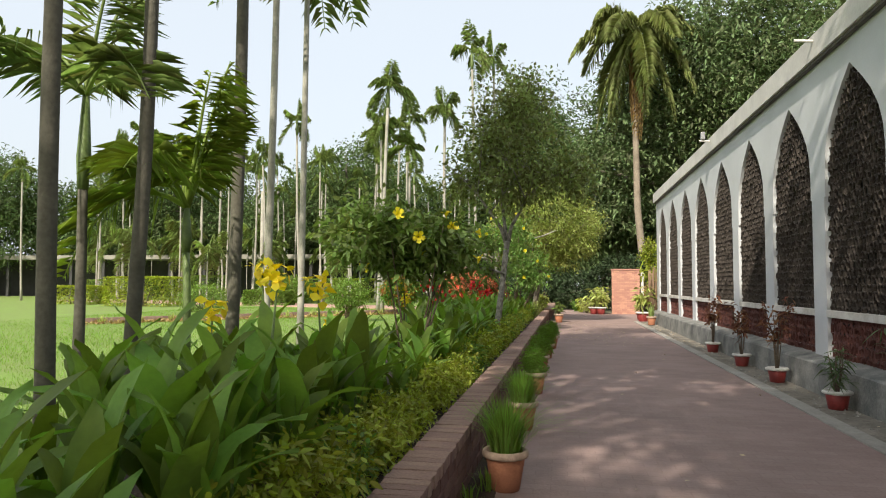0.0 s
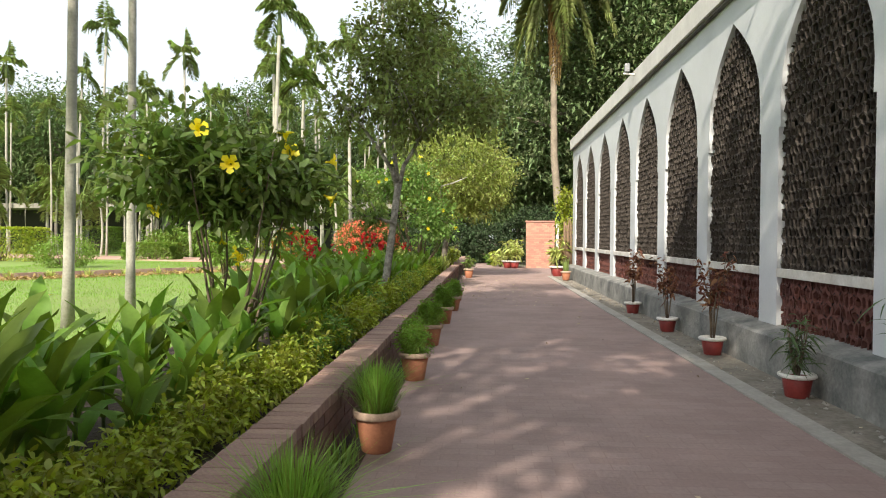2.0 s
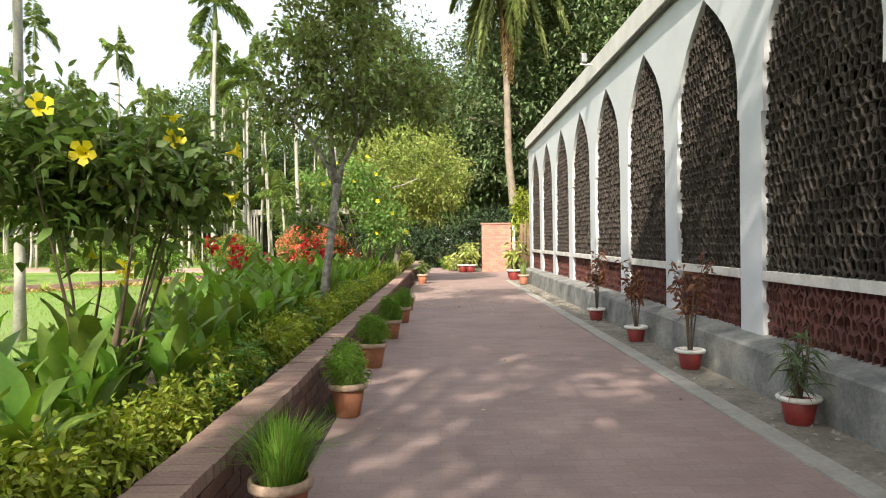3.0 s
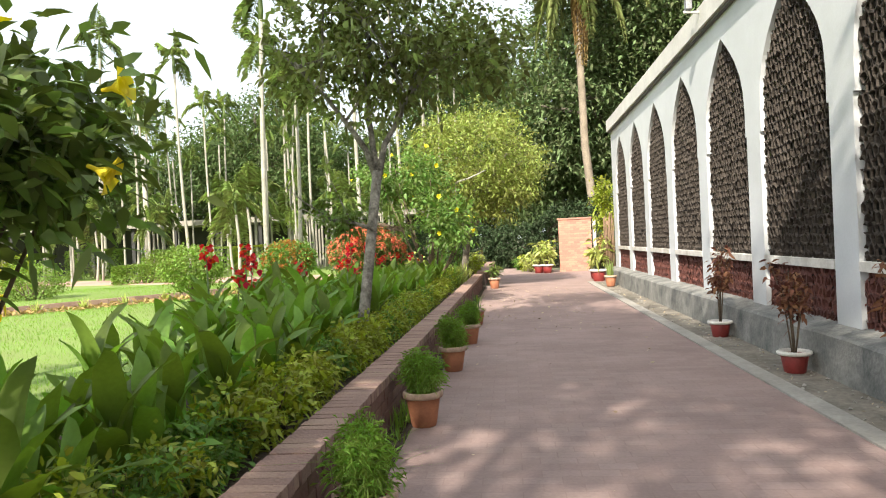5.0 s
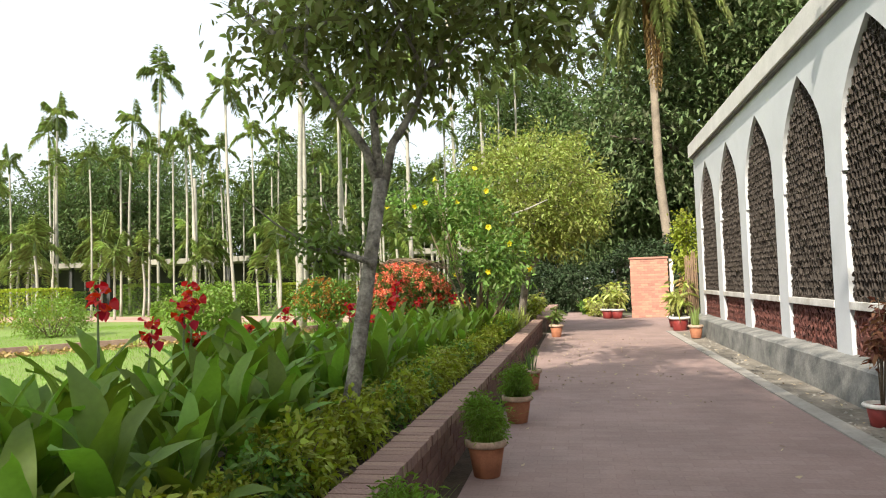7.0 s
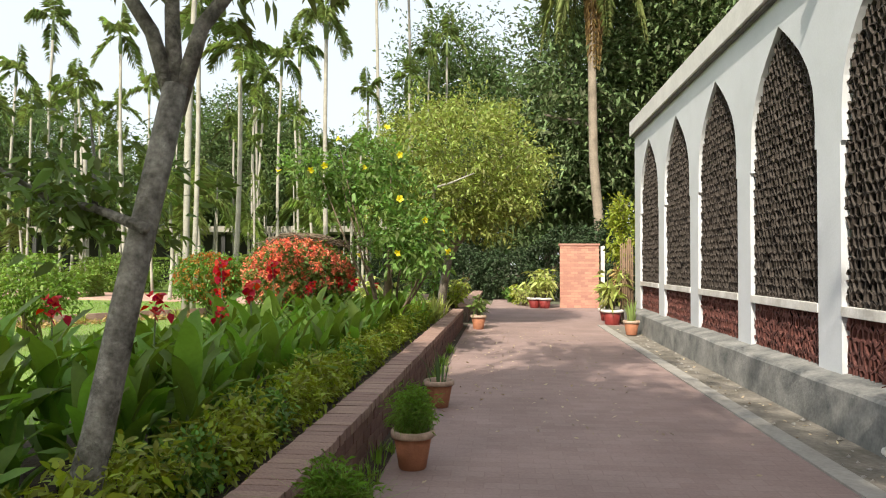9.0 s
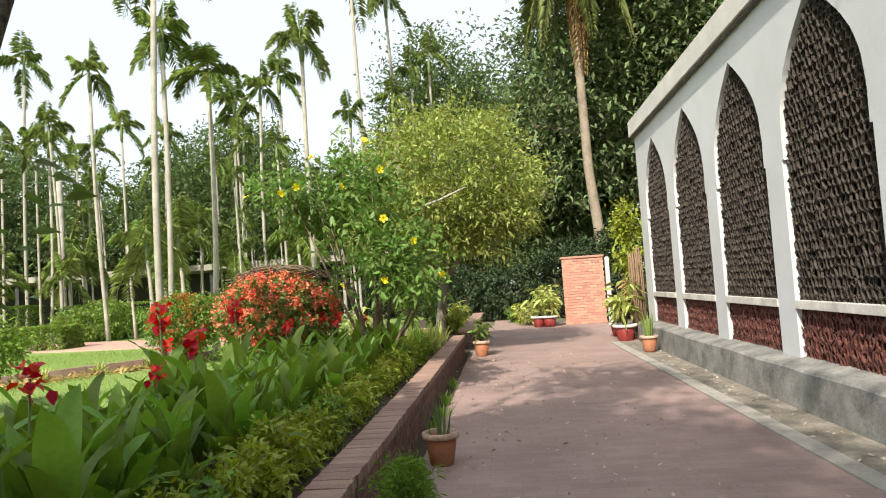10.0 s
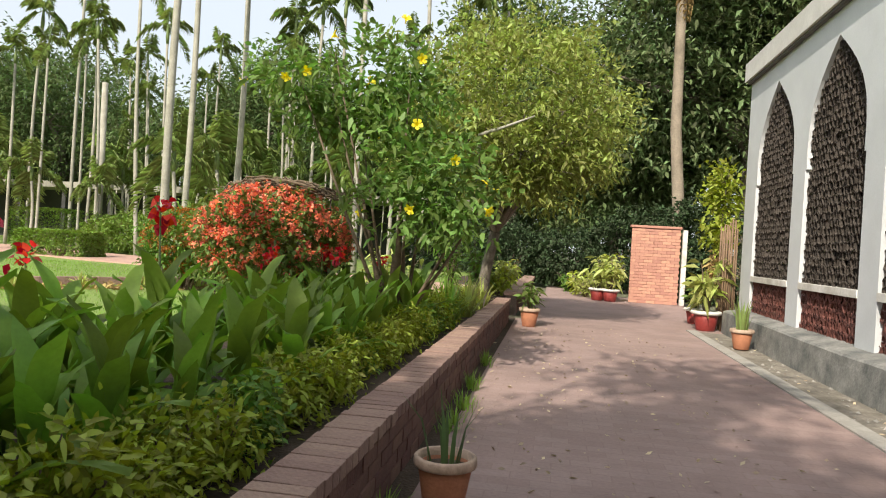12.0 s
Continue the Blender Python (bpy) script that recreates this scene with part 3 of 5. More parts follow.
dry = [stems_and_leaves(30 + i, 7, 1.15 + 0.1 * i, 0.11, 0.05, DRY_RED, 36, 0.28, 0.5) for i in range(3)]
spiky = stems_and_leaves(41, 8, 0.66, 0.19, 0.022, SPIKY, 20, 0.24, 0.3)
bushy = stems_and_leaves(42, 10, 1.2, 0.20, 0.022, SPIKY, 26, 0.32, 0.3)
RIGHT_POTS = [(3.46, 5.98, "b"), (3.47, 7.88, "s"), (3.46, 10.22, "d"), (3.46, 12.35, "d"), (3.48, 14.95, "d")]
for i, (x, y, k) in enumerate(RIGHT_POTS):
    if k == "d":
        fp = [("stem", q, "bare brown stem") for q in dry[i % 3][0]] + [("foliage", dry[i % 3][1], "dry reddish-brown leaves")]
        lab = "maroon pot with white rim and a half-dried reddish croton"
    else:
        src = spiky if k == "s" else bushy
        fp = [("stem", q, "thin stem") for q in src[0]] + [("foliage", src[1], "dark narrow leaves")]
        lab = "maroon pot with white rim and dark narrow-leaved plant"
    potted("maroon_pot", "maroon", lab, pose(x + 0.05, y + 0.1, -0.012, 0, 0, 70 * i), "pots along the arcade", fp, 0.88)

palmlet = fm("leaves", grass_tuft(34, 0.55, 0.7, 45, 0.014), FROND)
leafy_pot = stems_and_leaves(51, 7, 0.5, 0.16, 0.06, SHRUB, 14, 0.2)
sparse = fm("leaves", grass_tuft(11, 0.42, 0.75, 47, 0.011), SPIKY)
potted("young_palm_pot", "terracotta", "terracotta pot with a few dark thin leaves", pose(-0.06, 17.26, 0), "pots along the planter", [("leaves", sparse, "few dark thin leaves")])
potted("leafy_pot", "terracotta", "terracotta pot with tall leafy plant at the planter corner", pose(0.05, 26.1, 0), "pots along the planter", [("stem", q, "") for q in leafy_pot[0]] + [("foliage", leafy_pot[1], "")], 1.15)
potted("young_palm_pot", "terracotta", "pale terracotta pot with small palm at the plinth end", pose(3.45, 25.15, 0), "", [("leaves", palmlet, "thin palm leaves")], 1.1)
variegated_pot = stems_and_leaves(53, 8, 0.75, 0.22, 0.08, VARIEGATED, 12, 0.3)
potted("red_tub", "maroon", "red tub with white rim and pale-striped leafy plant", pose(3.44, 27.72, 0), "red tubs", [("stem", q, "") for q in variegated_pot[0]] + [("foliage", variegated_pot[1], "")], 1.5)
potted("red_tub", "maroon", "red tub with leafy plant behind another", pose(3.5, 29.0, 0), "red tubs", [("stem", q, "") for q in leafy_pot[0]] + [("foliage", leafy_pot[1], "")], 1.3)
for x, y in ((2.1, 34.1), (1.75, 34.3)):
    potted("red_tub", "maroon", "red tub with yellowish variegated plant by the brick wall", pose(x, y, 0, 0, 0, 40 * x), "red tubs", [("stem", q, "") for q in variegated_pot[0]] + [("foliage", variegated_pot[1], "")], 1.4)

# ---- flower bed: cannas and low hedge ----
def canna(seed, flower=None):
    r = random.Random(seed)
    t = thing("canna_plant", "broad-leaved green canna plant in the flower bed" + (" with red flower" if flower else ""), "canna", None, "cannas in the bed")
    h = r.uniform(0.42, 0.55)
    part("stalk", tube([(0, 0, 0), (0.01, 0.01, h * 0.6), (0.02, 0, h * 1.15 if not flower else h * 1.9)], [0.014, 0.011, 0.005], 6), CANNA_STALK, t)
    n = r.randint(7, 9)
    for i in range(n):
        f = i / (n - 1)
        a = 137.5 * i + r.uniform(-25, 25)
        me = mesh_of("leaf", *paddle(r.uniform(0.42, 0.58) * (1 - 0.15 * f), r.uniform(0.14, 0.195) * (1 - 0.2 * f), r.uniform(0.25, 0.75) * (1 - 0.45 * f))[:2], CANNA, True)
        part("leaf", me, None, t, "", pose(0.01, 0, h * (0.15 + 0.75 * f), 0, r.uniform(12, 32) * (1 - 0.65 * f), a))
    if flower:
        rr = np.random.default_rng(seed)
        c = rr.normal(0, 0.026, (26, 3)) * np.array([1, 1, 1.6]) + np.array([0.02, 0, h * 1.9])
        part("flower", fm("flower", leaves(c, rr.normal(0, 1, (26, 3)) + np.array([0, 0, 0.5]), 0.058, 0.065, 0.25, 0.3, seed, True), flower), None, t, "red flower" if flower is RED_PETAL else "yellow flower")
    return t


kinds = [canna(s) for s in range(5)]
blooming = [canna(20, RED_PETAL), canna(21, RED_PETAL)]
yellowish = canna(22, YELLOW_PETAL)
spots = []
rr = random.Random(3)
y = -1.6
while y < 22.5:
    for x in (-1.25, -1.55, -1.85) + ((-2.2,) if y > 9.5 or 1.5 < y < 5 else ()) + ((-2.55,) if 12.5 < y < 17.2 else ()):
        spots.append((x + rr.uniform(-0.14, 0.14), y + rr.uniform(-0.16, 0.16)))
    y += 0.34
used = set()
for i, (x, y) in enumerate(spots):
    if math.hypot(x + 1.2, y - 12.55) < 0.17 or (y < 0.6 and x < -1.7):
        continue
    src, key = kinds[i % 5], i % 5
    if 11.0 < y < 22 and x < -1.6 and rr.random() < 0.11:
        src, key = blooming[i % 2], 10 + i % 2
    elif y < 9 and x < -1.6 and rr.random() < 0.06:
        src, key = yellowish, 12
    size = rr.uniform(0.85, 1.12) * (1.1 if y < 4 else 0.88 if y < 9 else 1.0 if y < 15 else 0.88)
    m = pose(x, y, 0.295, rr.uniform(-5, 5), rr.uniform(-5, 5), rr.uniform(0, 360)) @ Matrix.Diagonal((size, size, size, 1))
    if key in used:
        copy_thing(src, m)
    else:
        src.matrix_basis = m
        used.add(key)


for x, y in ((-1.6, 15.9), (-2.0, 16.2), (-2.05, 17.8), (-2.3, 11.4), (-2.4, 12.6)):
    copy_thing(blooming[int(y * 10) % 2], pose(x, y, 0.295, 0, 2, 90 * x) @ Matrix.Diagonal((1.18, 1.18, 1.22, 1)))


for x, y, s in ((-1.3, 3.2, 1.15), (-1.95, 3.7, 1.25)):
    copy_thing(yellowish, pose(x, y, 0.295, 0, 3, 70 * y) @ Matrix.Diagonal((s, s, s, 1)))


def low_shrub(name, label, seed, mat, rx, rz, n, leaf=0.055, group="", category="shrub"):
    t = thing(name, label, category, None, group)
    lv = foliage([((0, 0, rz * 0.9), (rx, rx, rz))], n, 16, leaf, leaf * 0.45, seed, 0.35, 0.05, fine=True)
    lv[0][:, 2] = np.maximum(lv[0][:, 2], 0.01)
    part("foliage", fm("foliage", lv, mat), None, t)["kind"] = "stuff"
    r = random.Random(seed)
    part("twig", joined([tube([(0, 0, 0), (r.uniform(-rx, rx) * 0.6, r.uniform(-rx, rx) * 0.6, rz * 1.3)], [0.008, 0.003], 4) for _ in range(7)]), TWIG, t)
    return t


border = [low_shrub("border_shrub", "low yellow-green clipped border shrub", 60 + i, (HEDGE, HEDGE_DARK, HEDGE)[i], 0.215, 0.20, 60, 0.055, "border shrubs") for i in range(3)]
used = set()
y, i = -1.0, 0
while y < 26:
    k = 1 if rr.random() < 0.25 else (0 if rr.random() < 0.5 else 2)
    s = rr.uniform(0.8, 1.2)
    m = pose(-1.04 + rr.uniform(-0.06, 0.03), y, 0.295, 0, 0, rr.uniform(0, 360)) @ Matrix.Diagonal((s, s, s, 1))
    if k in used:
        copy_thing(border[k], m)
    else:
        border[k].matrix_basis = m
        used.add(k)
    y += rr.uniform(0.26, 0.36)
    i += 1

# ---- trees ----
def tree(name, label, base, fork, trunk_r, limbs, lobes, clumps, per, leaf, width, mat, seed, bark=None, shell=0.45, clump=0.2, group="", category="tree", droop=0.25, leaders=()):
    bark = bark or BARK
    t = thing(name, label, category, pose(*base), group)
    r = random.Random(seed)
    b, f = Vector((0, 0, 0)), Vector(fork) - Vector(base)
    mid = b.lerp(f, 0.5) + Vector((r.uniform(-0.06, 0.06), r.uniform(-0.06, 0.06), 0)) * f.length * 0.4
    part("trunk", tube([b - Vector((0, 0, 0.08)), b + Vector((0, 0, 0.1)), b.lerp(mid, 0.5), mid, mid.lerp(f, 0.5), f], [trunk_r * 1.5, trunk_r * 1.2, trunk_r * 1.05, trunk_r, trunk_r * 0.95, trunk_r * 0.95], 10), bark, t)
    local = [((Vector(c) - Vector(base)), rad) for c, rad in lobes]
    stems, trunk_top = [], trunk_r
    for e in leaders:
        e = Vector(e) - Vector(base)
        bend = f.lerp(e, 0.45) + Vector((r.uniform(-0.1, 0.1), r.uniform(-0.1, 0.1), -0.05))
        stems.append((bend, e))
        part("limb", tube([f - Vector((0, 0, 0.12)), f.lerp(bend, 0.4) + Vector((r.uniform(-0.03, 0.03), 0, 0.05)), bend, bend.lerp(e, 0.5) + Vector((r.uniform(-0.06, 0.06), 0, 0)), e], [trunk_r * 0.75, trunk_r * 0.6, trunk_r * 0.5, trunk_r * 0.4, trunk_r * 0.25], 8), bark, t)
    for i in range(limbs):
        if stems:
            f = stems[i % len(stems)][0].lerp(stems[i % len(stems)][1], r.uniform(0.0, 1.0))
            trunk_r = trunk_top * 0.5
        c, rad = local[i % len(local)]
        a = 2 * math.pi * i / limbs + r.uniform(-0.4, 0.4)
        end = c + Vector((math.cos(a) * rad[0] * 0.75, math.sin(a) * rad[1] * 0.75, rad[2] * r.uniform(-0.25, 0.6)))
        q = f.lerp(end, 0.4) + Vector((r.uniform(-0.15, 0.15), r.uniform(-0.15, 0.15), 0.12 * (end - f).length))
        pieces = [tube([f, q, q.lerp(end, 0.55) + Vector((0, 0, 0.06)), end], [trunk_r * 0.6, trunk_r * 0.38, trunk_r * 0.2, trunk_r * 0.06], 7)]
        for _ in range(5):
            s = q.lerp(end, r.uniform(0.1, 0.8))
            e = s + Vector((r.uniform(-1, 1) * rad[0], r.uniform(-1, 1) * rad[1], r.uniform(-0.2, 0.8) * rad[2])) * 0.45
            pieces.append(tube([s, s.lerp(e, 0.5) + Vector((0, 0, 0.04)), e], [trunk_r * 0.2, trunk_r * 0.12, trunk_r * 0.04], 5))
        part("limb", joined(pieces), bark, t)
    lv = foliage([(tuple(c), rad) for c, rad in local], clumps, per, leaf, width, seed, shell, clump, droop, leaf < 0.2)
    part("crown", fm("crown", lv, mat), None, t)["kind"] = "stuff"
    return t


near_tree = tree("bed_tree", "small spreading tree with forked mottled trunk in the flower bed", (-1.13, 12.55, 0.3), (-0.92, 12.99, 2.39), 0.062, 12,
     [((-0.85, 13.2, 4.2), (1.3, 1.25, 1.3)), ((-0.7, 13.3, 5.35), (0.95, 0.95, 0.9)), ((-1.75, 13.1, 3.75), (0.7, 0.65, 0.55)), ((0.3, 13.2, 3.75), (0.7, 0.7, 0.5))],
     360, 24, 0.12, 0.055, TREE_LEAF, 101, BARK_MOTTLED, shell=0.3, clump=0.15, leaders=((-1.8, 12.8, 3.7), (-1.05, 13.5, 4.3), (-0.2, 13.3, 4.0)))
part("limb", joined([tube([(0.2, 0.2, 1.4), (-0.1, 0.3, 1.5), (-0.4, 0.4, 1.55), (-0.75, 0.5, 1.7)], [0.03, 0.022, 0.014, 0.005], 6),
                     tube([(-0.3, 0.34, 1.52), (-0.6, 0.15, 1.75), (-0.8, 0.0, 1.95)], [0.014, 0.009, 0.004], 5),
                     tube([(-0.1, 0.3, 1.5), (-0.3, 0.6, 1.8), (-0.45, 0.8, 2.05)], [0.014, 0.009, 0.004], 5)]), BARK_MOTTLED, near_tree, "thin low branch")
part("low_leaves", fm("low_leaves", foliage([((-0.28, 0.4, 1.66), (0.45, 0.4, 0.26)), ((-0.1, 0.5, 1.45), (0.3, 0.3, 0.16))], 34, 16, 0.085, 0.04, 107, 0.25, 0.08, 0.3, True), SHRUB), None, near_tree, "small green leaves on the low branch")["kind"] = "stuff"


def trumpet_mesh():
    """A yellow funnel flower with five rounded lobes, opening along z."""
    v, f, _ = lathe([(0.006, -0.05), (0.008, -0.02), (0.02, 0.0), (0.03, 0.018)], 10)
    for i in range(5):
        a = 2 * math.pi * i / 5
        k = len(v)
        for rad, side, z in ((0.022, -0.014, 0.010), (0.022, 0.014, 0.010), (0.046, 0.024, 0.028), (0.062, 0.0, 0.022), (0.046, -0.024, 0.028)):
            v.append((rad * math.cos(a) - side * math.sin(a), rad * math.sin(a) + side * math.cos(a), z))
        f.append((k, k + 1, k + 2, k + 3, k + 4))
    return mesh_of("flower", v, f, YELLOW_PETAL, True)


TRUMPET = trumpet_mesh()


def flower_shrub(name, label, base, lobes, clumps, seed, flowers, leaf=0.105, per=20, size=1.1, stem=0.022, mat=None):
    t = thing(name, label, "shrub", pose(*base))
    r = random.Random(seed)
    local = [(Vector(c) - Vector(base), rad) for c, rad in lobes]
    for i in range(9):
        c, rad = local[i % len(local)]
        end = c + Vector((r.uniform(-1, 1) * rad[0], r.uniform(-1, 1) * rad[1], r.uniform(-0.2, 0.7) * rad[2])) * 0.8
        mid = end * 0.5 + Vector((0, 0, -0.05))
        start = Vector((r.uniform(-0.12, 0.12), r.uniform(-0.12, 0.12), -0.05))
        part("stem", tube([start, start.lerp(mid, 0.5), mid, end], [stem * (2.6 if i < 2 else 1), stem * (2.4 if i < 2 else 0.9), stem * 0.64, 0.005], 6), TWIG, t)
    lv = foliage([(tuple(c), rad) for c, rad in local], clumps, per, leaf, leaf * 0.45, seed, 0.25, 0.11, fine=True)
    part("crown", fm("crown", lv, mat or SHRUB), None, t)["kind"] = "stuff"
    rg = np.random.default_rng(seed)
    for i in range(flowers):
        c, rad = local[i % len(local)]
        v = unit(rg.normal(0, 1, (1, 3)) + np.array([[0.7, -0.7, 0.15]]))[0]
        p = np.array(c) + v * np.array(rad) * 1.02
        aim = Vector((0, 0, 1)).rotation_difference(Vector(v + np.array([0, 0, -0.25]))).to_matrix().to_4x4()
        part("flower", TRUMPET, None, t, "yellow trumpet flower", Matrix.Translation(Vector(p)) @ aim @ Matrix.Diagonal((size, size, size, 1)))
    return t


flower_shrub("yellow_flower_shrub", "loose green shrub with yellow trumpet flowers in the bed", (-1.6, 7.0, 0.3),
             [((-1.6, 7.2, 1.95), (0.8, 0.75, 0.5)), ((-1.25, 7.5, 2.05), (0.42, 0.5, 0.34)), ((-2.0, 6.9, 2.1), (0.6, 0.6, 0.45))], 400, 111, 12, 0.115, 14, 1.3, 0.016)
flower_shrub("yellow_flower_shrub", "tall airy shrub with yellow trumpet flowers in the bed", (-1.35, 21.3, 0.3),
             [((-1.15, 21.0, 2.2), (0.8, 0.9, 0.9)), ((-1.5, 21.2, 3.2), (0.8, 0.8, 0.7)), ((-0.7, 20.8, 1.9), (0.6, 0.7, 0.6)), ((-2.1, 21.2, 2.85), (0.75, 0.7, 0.4)), ((-2.5, 20.9, 3.2), (0.6, 0.6, 0.35))], 310, 112, 16, 0.12, 18, 1.0, 0.028, SHRUB_AIRY)

round_tree = tree("round_tree", "dome-shaped tree with dense pale yellow-green leaves", (-1.0, 27.4, 0.0), (-0.75, 27.1, 1.7), 0.11, 16,
     [((-0.5, 26.6, 3.95), (2.2, 2.1, 1.75)), ((-0.7, 26.8, 3.3), (2.2, 2.0, 0.9))], 1150, 26, 0.13, 0.05, ROUND_LEAF, 121, shell=0.66, clump=0.14)


part("limb", tube([(0.25, -0.3, 1.7), (0.0, -1.6, 2.5), (0.1, -2.5, 3.25), (0.5, -2.75, 3.33), (1.0, -2.7, 3.54)], [0.05, 0.036, 0.03, 0.024, 0.012], 7), BARK_PALM, round_tree, "pale bare branch")


def flower_heads(rx, ry, rz, count, seed, lift):
    """Loose rounded flower heads, each of many short petals, over the outside of a bush."""
    r = np.random.default_rng(seed)
    per = 15
    dirs = unit(r.normal(0, 1, (count, 3)) + np.array([0, -0.2, 0.25]))
    at = np.array([0, 0, lift + rz]) + dirs * np.array([rx, ry, rz]) * r.uniform(0.88, 1.1, (count, 1))
    spray = unit(r.normal(0, 1, (count * per, 3)) + np.repeat(dirs, per, 0) * 0.8)
    at = np.repeat(at, per, 0) + spray * np.repeat(r.uniform(0.008, 0.032, (count, 1)), per, 0)
    at[:, 2] = np.maximum(at[:, 2], 0.1)
    return leaves(at, spray, 0.04, 0.034, 0.1, 0.35, seed + 1)


def ball_bush(name, label, at, rx, ry, rz, mat, seed, clumps, flower=None, fcount=0, leaf=0.08, category="bush", lift=0.0, boxy=False):
    t = thing(name, label, category, pose(*at))
    lobes = [((0, 0, lift + rz * 0.95), (rx, ry, rz))]
    lv = foliage(lobes, clumps, 18, leaf, leaf * 0.5, seed, 0.82, 0.09)
    if boxy:
        g = np.random.default_rng(seed)
        q = g.uniform(-1, 1, (clumps * 18, 3))
        face = g.integers(0, 3, len(q))
        q[np.arange(len(q)), face] = np.where(face == 2, 1.0, np.sign(q[np.arange(len(q)), face])) * g.uniform(0.93, 1.0, len(q))
        lv = leaves(q * np.array([rx, ry, rz]) + np.array([0, 0, rz]), q + g.normal(0, 0.5, q.shape), leaf, leaf * 0.5, 0.2, 0.35, seed)
    lv[0][:, 2] = np.maximum(lv[0][:, 2], 0.02)
    part("foliage", fm("foliage", lv, mat), None, t)["kind"] = "stuff"
    if flower:
        part("blossom", fm("blossom", flower_heads(rx, ry, rz, fcount, seed + 5, lift), flower), None, t, "massed coral-red flowers" if flower is CORAL_PETAL else "")["kind"] = "stuff"
    r = random.Random(seed)
    part("twig", joined([tube([(r.uniform(-0.15, 0.15), r.uniform(-0.15, 0.15), -0.05), (r.uniform(-rx, rx) * 0.5, r.uniform(-ry, ry) * 0.5, lift + rz)], [0.03, 0.01], 5) for _ in range(8)]), TWIG, t)
    return t


ball_bush("flowering_bush", "large rounded bush massed with coral-red flowers", (-2.9, 21.4, 0.29), 0.88, 0.75, 0.58, SHRUB, 131, 560, CORAL_PETAL, 900, lift=0.5)
ball_bush("hedge_bush", "rounded green bush with orange-tinted top", (-6.15, 25.1, 0.28), 0.72, 0.7, 0.55, HEDGE_DARK, 132, 420, material("orange_tip", (0.55, 0.24, 0.07), 0.6, island=0.3, sheer=0.3), 420, lift=0.38)
for i, (x, y, rx, rz) in enumerate(((-6.5, 19.6, 0.6, 0.42), (-14.4, 24.9, 0.9, 0.6))):
    ball_bush("lawn_bush", "small rounded leafy bush standing on the lawn", (x, y, 0.28), rx, rx, rz, BUSH_LEAF, 136 + i, 230, lift=0.0 if i else 0.48)
ball_bush("lawn_shrub", "loose rounded light green shrub on the far lawn", (-16.4, 38.4, 0.28), 1.9, 1.2, 0.8, BUSH_LEAF, 133, 520, leaf=0.14)
for i, (x, y, rx, ry, rz) in enumerate(((-17.5, 42, 2.6, 1.2, 0.75), (-13.2, 42.5, 1.9, 1.2, 0.75), (-24.0, 43, 1.3, 1.2, 0.85), (-21.3, 31.0, 1.7, 1.3, 0.75), (-31, 43, 2.4, 1.2, 0.7), (-27, 33, 1.6, 1.2, 0.5), (-15.5, 33.5, 1.2, 0.8, 0.4))):
    ball_bush("clipped_hedge", "clipped box-shaped green hedge on the far lawn", (x, y, 0.28), rx, ry * 0.7, rz, HEDGE if i % 2 else BUSH_LEAF, 140 + i, 300, leaf=0.12, category="hedge", boxy=True)

# a dry vine arch on iron rods
arch = thing("vine_arch", "rusty iron garden arch topped with a tangle of dry vine", "garden arch", pose(-2.85, 21.3, 0.28) @ Matrix.Diagonal((0.74, 0.6, 0.82, 1)))
for sx, sy in ((-0.9, -0.1), (0.9, 0.1), (-0.9, 0.7), (0.9, 0.9)):
    part("rod", tube([(sx, sy, -0.05), (sx, sy, 1.95)], [0.012, 0.012], 6), IRON, arch, "thin iron rod")
q = random.Random(88)
vines = []
for i in range(120):
    t0 = q.uniform(-0.15, 0.8)
    u, v0 = q.uniform(-1.1, 0.2), q.uniform(-0.2, 1.0)
    L = q.uniform(0.5, 1.3)
    hgt = lambda s: 2.02 + 0.22 * math.cos(min(max(s, -1.2), 1.2) * 1.3)
    vines.append(tube([(u + L * k / 4, v0 + q.uniform(-0.08, 0.08), hgt(u + L * k / 4) + q.uniform(-0.09, 0.09) - 0.12) for k in range(5)], [0.010, 0.014, 0.013, 0.010, 0.004], 4))
part("vine_tangle", joined(vines), TWIG, arch, "tangled dry brown vine")["kind"] = "stuff"

# the pinkish cross path, brick edging and dry leaves on the lawn
bm = bmesh.new()
vs = [bm.verts.new(p) for p in ((-34, 38.4, 0.325), (-1.6, 28.5, 0.325), (-1.6, 32.0, 0.325), (-34, 43, 0.325))]
bm.faces.new(vs)
low = bmesh.ops.extrude_face_region(bm, geom=bm.faces[:])
for g in low["geom"]:
    if isinstance(g, bmesh.types.BMVert):
        g.co.z -= 0.2
tagged(part("pavement_cross", bm, PINK, None), "pale pinkish brick cross path on the garden's far side", "path", kind="structure")
edging = thing("lawn_edging", "low row of old bricks edging the lawn", "edging", kind="structure")
a, b = Vector((-14.0, 17.0, 0.27)), Vector((-6.4, 26.6, 0.27))
brick_me = bpy.data.meshes.new("brick")
bmx = box(-0.115, 0.115, -0.05, 0.05, 0, 0.17, 0.008)
bmx.to_mesh(brick_me)
bmx.free()
brick_me.materials.append(BRICK)
turn = math.degrees(math.atan2(b.y - a.y, b.x - a.x))
for i in range(54):
    p = a.lerp(b, i / 53)
    part("brick", brick_me, None, edging, "", pose(p.x, p.y, p.z, 0, rr.uniform(-3, 3), turn + rr.uniform(-4, 4)))

